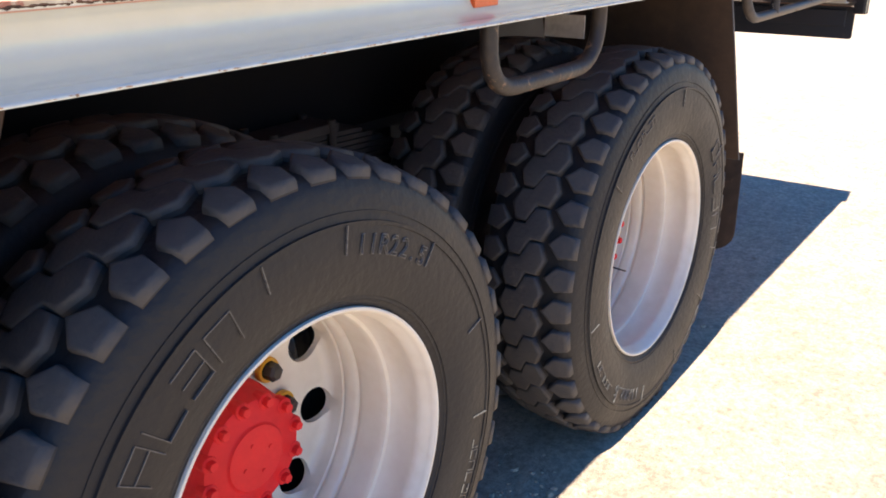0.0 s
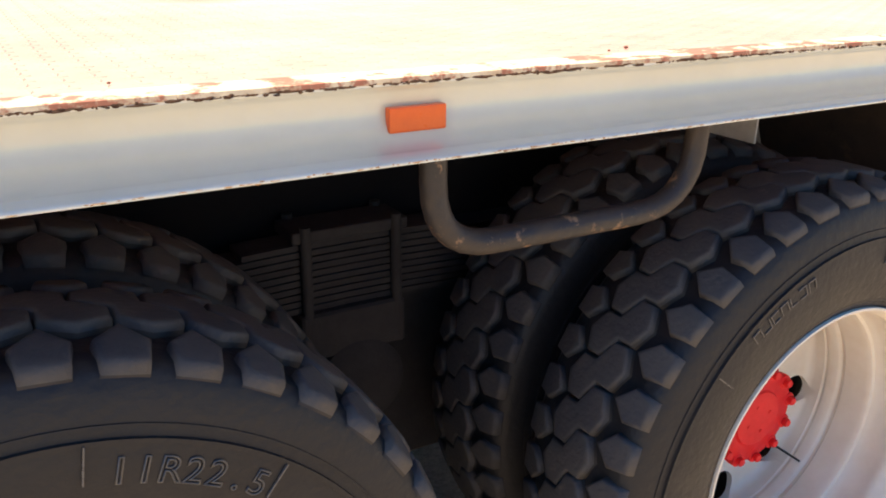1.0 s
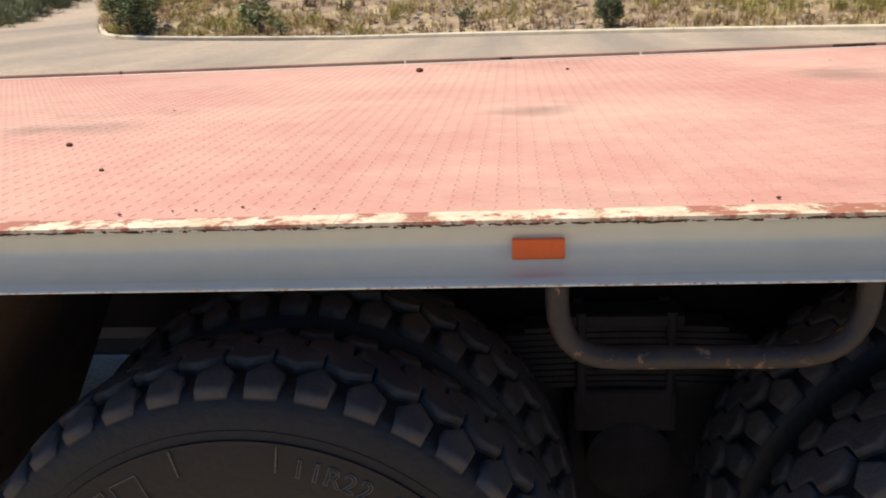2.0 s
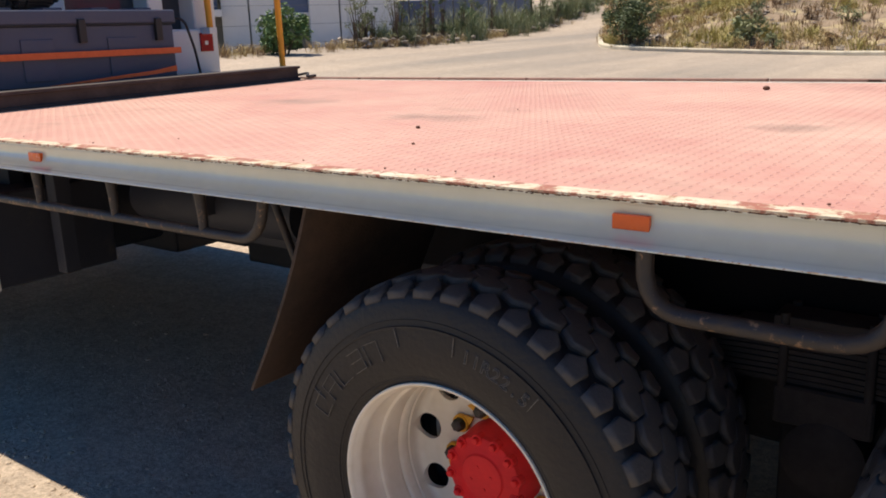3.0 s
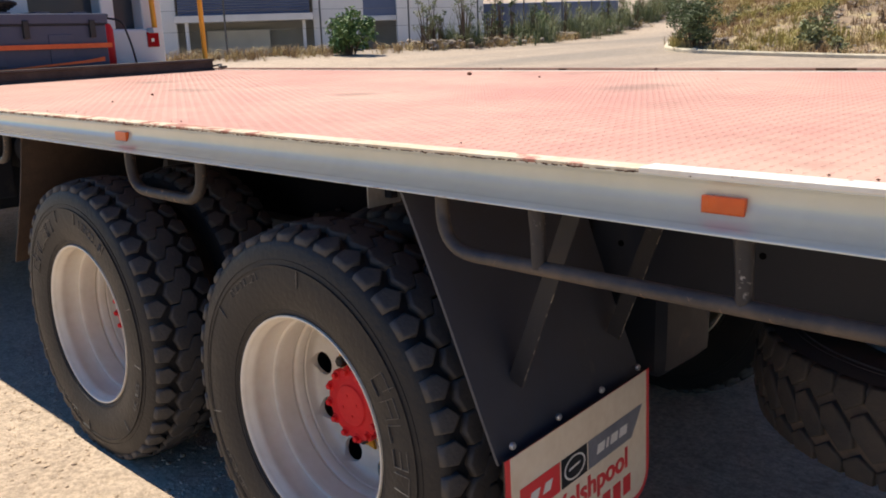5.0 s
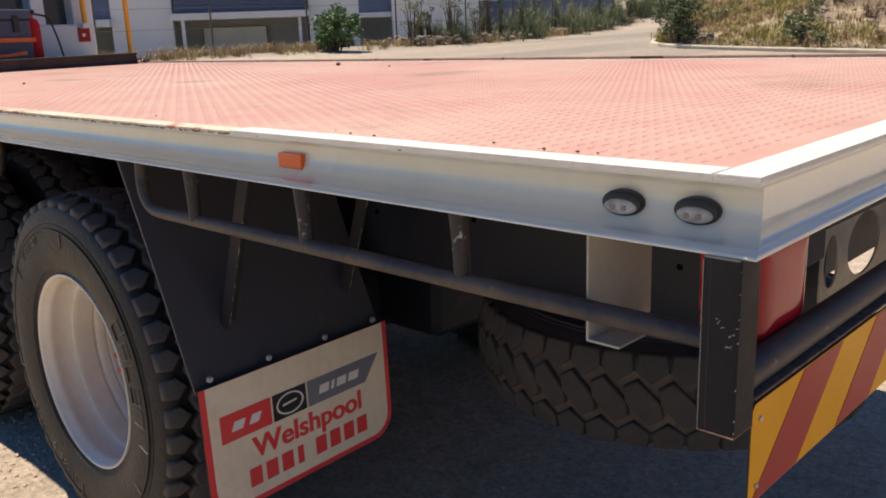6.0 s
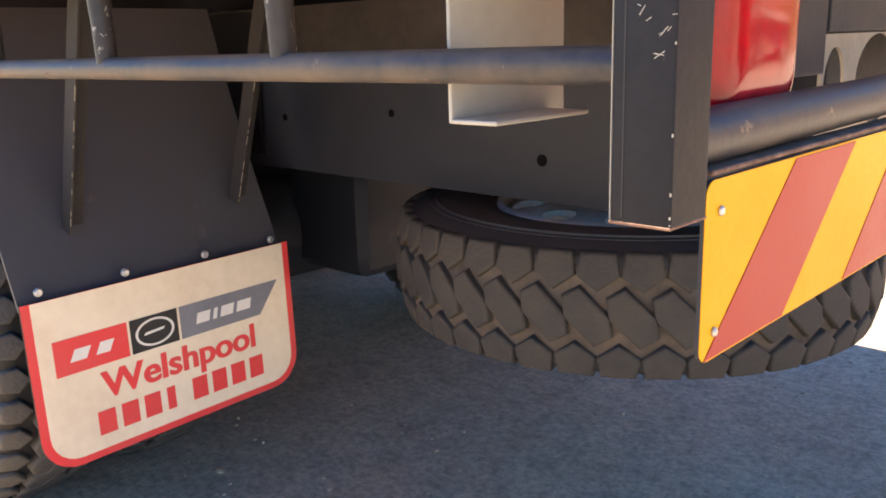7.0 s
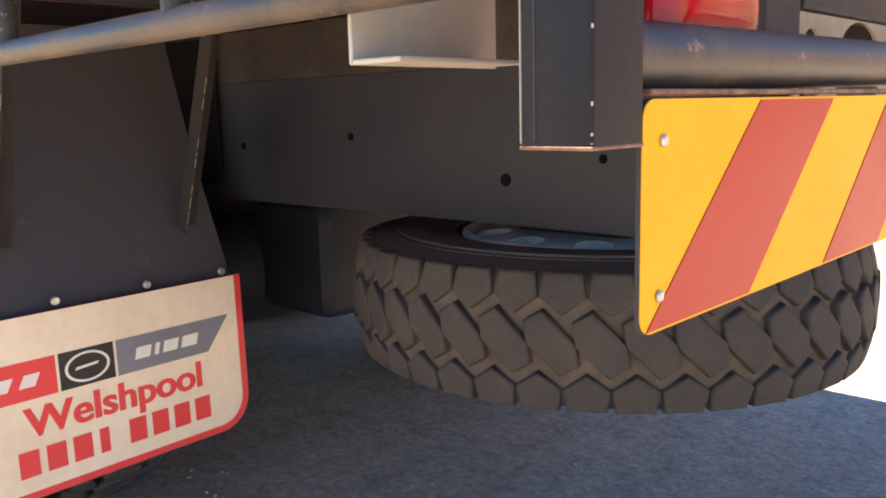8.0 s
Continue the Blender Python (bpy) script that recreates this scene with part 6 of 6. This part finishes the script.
    part("mudflap", box(-2.05, -2.04, 0.05, 0.66, 0.35, 1.1, 0.003), M["flap"], t)
    part("mudflap", box(4.45, 4.46, 0.05, 0.45, 0.35, 1.1, 0.003), M["flap"], t)
    cab = part("cab", prism([(6.0, 0.62), (7.95, 0.62), (8.0, 0.8), (8.0, 1.65), (7.65, 2.75), (6.05, 2.80)], "y", 0.06, 2.42, 0.03), M["hub"], t, "red painted cab")
    part("bumper", box(7.6, 8.08, 0.04, 2.44, 0.42, 0.74, 0.03), M["lamp_black"], cab)
    part("side_window", prism([(6.4, 1.75), (7.6, 1.75), (7.35, 2.5), (6.4, 2.5)], "y", 0.05, 0.063), M["glass"], cab)
    part("windscreen", prism([(7.93, 1.72), (7.97, 1.72), (7.70, 2.58), (7.66, 2.58)], "y", 0.22, 2.26), M["glass"], cab)
    part("door_step", box(6.2, 6.9, 0.05, 0.35, 0.40, 0.60, 0.02), M["hub"], cab)


PARKED = (10.09, 18.18, -95.8)
parked_truck()


# ---- buildings beyond the fence ----
M["wall_pale"] = material("pale_concrete_panels", (0.72, 0.71, 0.69), 0.85, dark=(0.62, 0.60, 0.57), scale=0.3, amount=0.6, fine=3, bump=0.1, bump_scale=8)
M["wall_blue"] = material("blue_grey_cladding", (0.10, 0.13, 0.22), 0.5, dark=(0.07, 0.09, 0.15), scale=0.5, amount=0.5, bump=0.1)
M["opening"] = material("dim_interior", (0.42, 0.42, 0.39), 0.9, dark=(0.30, 0.30, 0.28), scale=0.5, amount=0.6)
M["shutter"] = material("pale_roller_shutter", (0.66, 0.65, 0.60), 0.6, scale=0.6, amount=0.3, bump=0.1)
M["trim_pale"] = material("pale_fascia", (0.62, 0.62, 0.62), 0.5, scale=1, amount=0.3)


def warehouse():
    w = thing("warehouse", "pale concrete warehouse with blue fascia and dark roller-door openings", "warehouse")
    bear = math.radians(52)
    d = 62.0
    w.matrix_basis = Matrix.Translation((3.73 - d * math.sin(bear), -0.89 + d * math.cos(bear), 0.0)) @ Matrix.Rotation(bear, 4, "Z")
    # local: x to the right along the front, y away from the yard

    def px(b):
        return -d * math.tan(math.radians(b - 52))

    def bx(name, b0, b1, z0, z1, y0, y1, mat, bev=0.02, label=""):
        return part(name, box(px(b0), px(b1), y0, y1, z0, z1, bev, 1), mat, w, label)
    bx("wall", 64.5, 60.9, -1, 7.5, 0, 0.3, M["wall_pale"])
    bx("wall", 60.9, 52.5, 4.6, 7.5, 0.0, 0.3, M["wall_blue"])
    bx("wall", 52.5, 49.3, -1, 7.5, 0, 0.3, M["wall_pale"])
    bx("wall", 49.3, 47.2, 3.05, 7.5, 0, 0.3, M["wall_blue"])
    bx("wall", 47.2, 44.9, -1, 7.5, -0.6, 0.3, M["wall_pale"])
    bx("wall", 44.9, 41.6, -1, 7.5, -0.3, 0.3, M["wall_pale"])
    bx("wall", 41.6, 32.0, -1, 2.0, 4.0, 4.3, M["wall_pale"])
    bx("wall", 76.0, 64.5, 3.2, 7.5, 0, 0.3, M["wall_blue"])
    bx("wall", 80.0, 76.0, -1, 7.5, 0, 0.3, M["wall_pale"])
    bx("fascia", 60.9, 52.5, 2.95, 3.40, -1.2, 0.2, M["trim_pale"])
    for k in range(7):
        bx("louvre", 60.7, 52.7, 3.45 + k * 0.17, 3.57 + k * 0.17, -0.5, 0.1, M["wall_blue"], 0.0)
    bx("fascia", 76.0, 64.5, 2.7, 3.2, -0.6, 0.2, M["trim_pale"])
    bx("lintel", 49.3, 47.2, 2.75, 3.1, -0.2, 0.3, M["trim_pale"])
    bx("roller_door", 59.4, 55.4, -1, 2.45, 2.6, 2.8, M["shutter"], 0.0, "pale grey roller door inside the bay")
    bx("back_wall", 62, 46, -1, 7.4, 3.4, 3.7, M["opening"], 0.0)
    bx("back_wall", 78, 62.1, -1, 7.4, 6.0, 6.3, M["opening"], 0.0)
    bx("column", 60.3, 60.1, -1, 3.0, -1.0, -0.8, M["trim_pale"], 0.0)
    bx("post", 53.2, 53.0, -1, 3.0, -0.6, -0.4, M["trim_pale"], 0.0)
    bx("roof", 80, 41.5, 7.5, 7.8, -0.6, 16, M["wall_blue"], 0.0)
    bx("roof", 42.0, 32.0, 2.0, 3.8, 3.2, 9.0, M["wall_blue"], 0.05, "low blue roof edge")
    bx("window", 41.0, 37.0, 0.3, 1.6, 3.93, 4.02, M["opening"], 0.0)
    part("interior_slab", box(px(62), px(46), 0.4, 9.0, -1.0, -0.6, 0, 1), M["opening"], w)


warehouse()


# ---- fence along the far edge ----
M["fence_steel"] = material("dark_fence_steel", (0.10, 0.10, 0.10), 0.6, metal=0.3, scale=8, bump=0.1)
FENCE = [(-22.6, 7.0), (-22.3, 11.0), (-22.0, 14.8), (-21.8, 18.6), (-21.5, 22.7), (-21.1, 26.3), (-21.6, 30.0), (-22.4, 34.0), (-23.4, 38.0), (-24.5, 42.5), (-25.7, 47.0), (-27.0, 52.0), (-28.5, 57.0)]


def fence():
    f = thing("wire_fence", "tall wire fence on dark steel posts along the yard", "fence")
    for x, y in FENCE:
        z = rise(x, y)
        part("post", tube([(x, y, z - 0.3), (x, y, z + 2.6)], 0.032, 8), M["fence_steel"], f, smooth=60)
    for a, b in zip(FENCE, FENCE[1:]):
        za, zb = rise(*a), rise(*b)
        for h in (0.25, 0.9, 1.55, 2.2, 2.5):
            part("wire", tube([(a[0], a[1], za + h), (b[0], b[1], zb + h)], 0.006, 4), M["fence_steel"], f)


fence()


# ---- plants ----
def leaf_material(name, a, b, rough=0.6):
    m = bpy.data.materials.new(name)
    m.use_nodes = True
    n, l = m.node_tree.nodes, m.node_tree.links
    geo = n.new("ShaderNodeNewGeometry")
    mix = n.new("ShaderNodeMix")
    mix.data_type = "RGBA"
    l.new(geo.outputs["Random Per Island"], mix.inputs[0])
    mix.inputs[6].default_value, mix.inputs[7].default_value = (*a, 1), (*b, 1)
    bs = n["Principled BSDF"]
    l.new(mix.outputs[2], bs.inputs["Base Color"])
    bs.inputs["Roughness"].default_value = rough
    return m


M["leaf_green"] = leaf_material("broad_green_leaves", (0.055, 0.12, 0.03), (0.13, 0.20, 0.06))
M["leaf_dark"] = leaf_material("dark_olive_leaves", (0.055, 0.088, 0.032), (0.135, 0.16, 0.065))
M["leaf_pale"] = leaf_material("pale_green_leaves", (0.16, 0.18, 0.075), (0.27, 0.275, 0.13))
M["straw"] = leaf_material("dry_straw", (0.30, 0.22, 0.09), (0.52, 0.40, 0.19), 0.8)
M["straw_green"] = leaf_material("yellow_green_grass", (0.26, 0.22, 0.06), (0.40, 0.34, 0.11), 0.8)
M["brown_weed"] = leaf_material("dead_brown_weeds", (0.13, 0.075, 0.035), (0.30, 0.19, 0.10), 0.9)
M["stem"] = material("woody_stem", (0.13, 0.09, 0.06), 0.9, scale=20)
M["rubble"] = material("pale_rubble", (0.38, 0.325, 0.27), 0.9, dark=(0.22, 0.185, 0.15), scale=3, amount=0.8, bump=0.5)


def leaves(spots, size, rng, aspect=0.45):
    """Pointed leaves, each folded along its middle."""
    verts, faces = [], []
    for c in spots:
        s = size * rng.uniform(0.6, 1.25)
        d = Vector((rng.gauss(0, 1), rng.gauss(0, 1), rng.gauss(0.15, 0.7))).normalized()
        side = d.cross(Vector((rng.gauss(0, 1), rng.gauss(0, 1), rng.gauss(0, 1)))).normalized()
        nrm = d.cross(side)
        c = Vector(c)
        b = len(verts)
        verts += [tuple(c - d * s * 0.5), tuple(c + side * s * aspect * 0.5 + nrm * s * 0.08), tuple(c + d * s * 0.5), tuple(c - side * s * aspect * 0.5 + nrm * s * 0.08)]
        faces += [(b, b + 1, b + 2), (b, b + 2, b + 3)]
    return verts, faces


def shrub(name, label, at, radius, height, count, size, mat, seed, clumps=9, droop=0.0):
    rng = random.Random(seed)
    x, y = at
    z = max(rise(x, y), bank_height(x, y))
    s = thing(name, label, "shrub", group="shrubs round the yard")
    stems = bmesh.new()
    spots = []
    for k in range(clumps):
        a, rr = rng.uniform(0, 2 * math.pi), radius * math.sqrt(rng.random()) * 0.8
        h = height * rng.uniform(0.18, 0.88)
        tip = Vector((x + rr * math.cos(a), y + rr * math.sin(a), z + h))
        tube([(x + 0.1 * math.cos(a), y + 0.1 * math.sin(a), z - 0.15), (x + 0.5 * rr * math.cos(a), y + 0.5 * rr * math.sin(a), z + h * 0.55), tuple(tip)], [0.03, 0.02, 0.007], 6, stems)
        cr = radius * rng.uniform(0.28, 0.5)
        for q in range(count // clumps):
            v = Vector((rng.gauss(0, 1), rng.gauss(0, 1), rng.gauss(0, 0.9))).normalized() * cr * rng.random() ** 0.4
            p = tip + v
            p.z = max(z + 0.05, p.z - droop * rng.random())
            spots.append(p)
    part("stem", stems, M["stem"], s)["kind"] = "stuff"
    v, f = leaves(spots, size, rng)
    flat_mesh("foliage", v, f, mat, s)["kind"] = "stuff"
    return s


shrub("broadleaf_shrub", "broad-leaved green shrub at the foot of the fence", (-20.6, 18.9), 0.85, 1.5, 2600, 0.19, M["leaf_green"], 1, 20)
shrub("kerb_shrub", "dark olive shrub growing at the corner of the kerb", (-13.2, 29.6), 0.95, 2.0, 4600, 0.13, M["leaf_dark"], 2, 26)
shrub("kerb_shrub", "small dark shrub growing behind the kerb", (3.5, 28.0), 0.6, 1.1, 1600, 0.11, M["leaf_dark"], 3, 14)
shrub("pale_weed", "pale green spiny weed on the bank", (-9.3, 31.0), 0.9, 0.95, 900, 0.22, M["leaf_pale"], 4, 9, 0.3)


def tufts(name, label, spots, height, mat, seed, width=0.010, blades=11, spread=0.9, category="grass"):
    """Clumps of leaning blades; spots are (x, y, z, size)."""
    rng = random.Random(seed)
    verts, faces = [], []
    for x, y, z, k in spots:
        for q in range(blades):
            h = height * k * rng.uniform(0.45, 1.15)
            a = rng.uniform(0, 2 * math.pi)
            ln = h * spread * rng.random()
            w = width * rng.uniform(0.6, 1.4)
            dx, dy = math.cos(a), math.sin(a)
            ox, oy = x + rng.gauss(0, 0.10) * k, y + rng.gauss(0, 0.10) * k
            b = len(verts)
            verts += [(ox - dy * w, oy + dx * w, z - 0.05), (ox + dy * w, oy - dx * w, z - 0.05), (ox + dx * ln * 0.45 + dy * w, oy + dy * ln * 0.45 - dx * w, z + h * 0.65), (ox + dx * ln * 0.45 - dy * w, oy + dy * ln * 0.45 + dx * w, z + h * 0.65), (ox + dx * ln * 1.2, oy + dy * ln * 1.2, z + h * 0.95)]
            faces += [(b, b + 1, b + 2, b + 3), (b + 3, b + 2, b + 4)]
    return tagged(flat_mesh(name, verts, faces, mat), label, category, kind="stuff")


def bank_plants():
    rng = random.Random(11)
    straw, green, brown = [], [], []
    for k in range(30000):
        x, y = rng.uniform(-34, 20), rng.uniform(20, 60)
        d = behind_kerb(x, y)
        if d < 0.2 or d > 22 or (d > 8 and rng.random() < 0.45):
            continue
        n = noise.noise((x * 0.22, y * 0.30, 0.0)) + 0.4 * noise.noise((x * 0.9, y * 0.9, 5.0))
        z = bank_height(x, y)
        size = rng.uniform(0.5, 1.2)
        if n > 0.12:
            green.append((x, y, z, size))
        elif n > -0.06:
            straw.append((x, y, z, size))
        elif rng.random() < 0.42:
            brown.append((x, y, z, size))
    tufts("dry_grass", "dry straw-coloured grass on the bank", straw, 0.34, M["straw"], 1, 0.010, 11, 1.3)
    tufts("green_grass", "yellow-green grass tufts on the bank", green, 0.48, M["straw_green"], 2, 0.010, 14, 1.2)
    tufts("dead_weeds", "dead brown weeds on the bank", brown, 0.36, M["brown_weed"], 3, 0.009, 10, 1.3, "weeds")
    # verge along the fence
    tall, low, rough, dark = [], [], [], []
    for k in range(3600):
        i = rng.randrange(len(FENCE) - 1)
        t = rng.random()
        x = FENCE[i][0] + (FENCE[i + 1][0] - FENCE[i][0]) * t + rng.gauss(0.3, 0.6)
        y = FENCE[i][1] + (FENCE[i + 1][1] - FENCE[i][1]) * t
        z = rise(x, y)
        n = noise.noise((x * 0.45, y * 0.55, 2.0))
        if y > 24 and n > 0.02:
            (tall if rng.random() < 0.5 else dark).append((x - 0.2, y, z, rng.uniform(0.4, 1.4)))
        elif n > -0.25:
            (low if rng.random() < 0.6 else rough).append((x, y, z, rng.uniform(0.4, 1.1)))
    tufts("verge_weeds", "tall pale green weeds along the fence", tall, 1.25, M["leaf_pale"], 4, 0.006, 12, 0.6, "weeds")
    tufts("verge_weeds", "dark green weeds along the fence", dark, 0.75, M["leaf_dark"], 7, 0.008, 16, 1.0, "weeds")
    tufts("verge_grass", "dry grass along the foot of the fence", low[::2], 0.42, M["straw"], 5, 0.006, 12, 1.3)
    tufts("verge_weeds", "brown dead weeds along the fence", rough[::2], 0.45, M["brown_weed"], 6, 0.005, 12, 1.2, "weeds")
    # rubble bank under the fence and loose stones on the slope
    spots = []
    for k in range(2400):
        if rng.random() < 0.4:
            i = rng.randrange(4, len(FENCE) - 1)
            t = rng.random()
            x = FENCE[i][0] + (FENCE[i + 1][0] - FENCE[i][0]) * t + rng.gauss(0.2, 0.4)
            y = FENCE[i][1] + (FENCE[i + 1][1] - FENCE[i][1]) * t
            z = rise(x, y) + rng.uniform(0, 0.3)
        else:
            x, y = rng.uniform(-16, 12), rng.uniform(25, 40)
            if behind_kerb(x, y) < 0.4:
                continue
            z = bank_height(x, y)
        spots.append((x, y, z, rng.uniform(0.04, 0.15), rng.uniform(0, 6.3)))
    tagged(stones("rubble", M["rubble"], spots), "pale broken stones scattered on the bank and verge", "rubble", kind="stuff")
    kinds = (("brown_weed", "dry brown weed clump on the bank", 0.35, 0.6, 240, 0.09), ("leaf_dark", "low olive bush on the bank", 0.45, 0.6, 420, 0.10), ("leaf_pale", "pale green weed clump on the bank", 0.4, 0.5, 260, 0.12))
    made = 0
    while made < 34:
        x, y = rng.uniform(-22, 14), rng.uniform(26, 46)
        if not 0.6 < behind_kerb(x, y) < 14:
            continue
        mat, label, r, h, count, size = kinds[made % 3]
        f = rng.uniform(0.7, 1.5)
        shrub("bank_weed", label, (x, y), r * f, h * f, count, size, M[mat], 60 + made, 7)
        made += 1
    for k in range(26):
        i = 4 + k % 8
        x, y = FENCE[i][0] + rng.uniform(-0.2, 0.6), FENCE[i][1] + rng.uniform(-2.0, 2.0)
        shrub("sapling", "thin olive sapling growing along the fence", (x, y), rng.uniform(0.25, 0.45), rng.uniform(1.5, 2.6), 360, 0.10, M["leaf_dark" if k % 3 else "leaf_pale"], 200 + k, 12)
    for k in range(6):
        i = 6 + k % 6
        x, y = FENCE[i][0] + rng.uniform(-0.3, 0.9), FENCE[i][1] + rng.uniform(-1.5, 1.5)
        shrub("fence_weed", "scrubby green weed against the fence", (x, y), rng.uniform(0.4, 0.8), rng.uniform(0.8, 1.7), 420, 0.11, M["leaf_dark" if k % 2 else "leaf_green"], 120 + k, 8)


bank_plants()


M["pebble"] = material("sandy_clods", (0.56, 0.43, 0.305), 0.95, dark=(0.36, 0.27, 0.19), scale=30, amount=0.9, bump=0.5, bump_scale=200)


def yard_stones():
    rng = random.Random(21)
    spots = []
    for k in range(16000):
        x, y = (rng.uniform(-4.5, 4.5), rng.uniform(-1.2, 3.6)) if k % 2 == 0 else (rng.uniform(-3.4, 0.9), rng.uniform(-0.9, 0.3))
        if noise.noise((x * 2.5, y * 2.5, 4.0)) + 0.5 * noise.noise((x * 7, y * 7, 1.0)) < rng.uniform(-0.5, 0.4):
            continue
        r = abs(rng.gauss(0, 0.0034)) + 0.0012 + (rng.uniform(0.002, 0.007) if rng.random() < 0.035 else 0.0)
        spots.append((x, y, r * 0.12, r, rng.uniform(0, 6.3)))
    tagged(stones("gravel", M["pebble"], spots), "loose sandy crumbs and clods on the yard", "gravel", kind="stuff")


yard_stones()
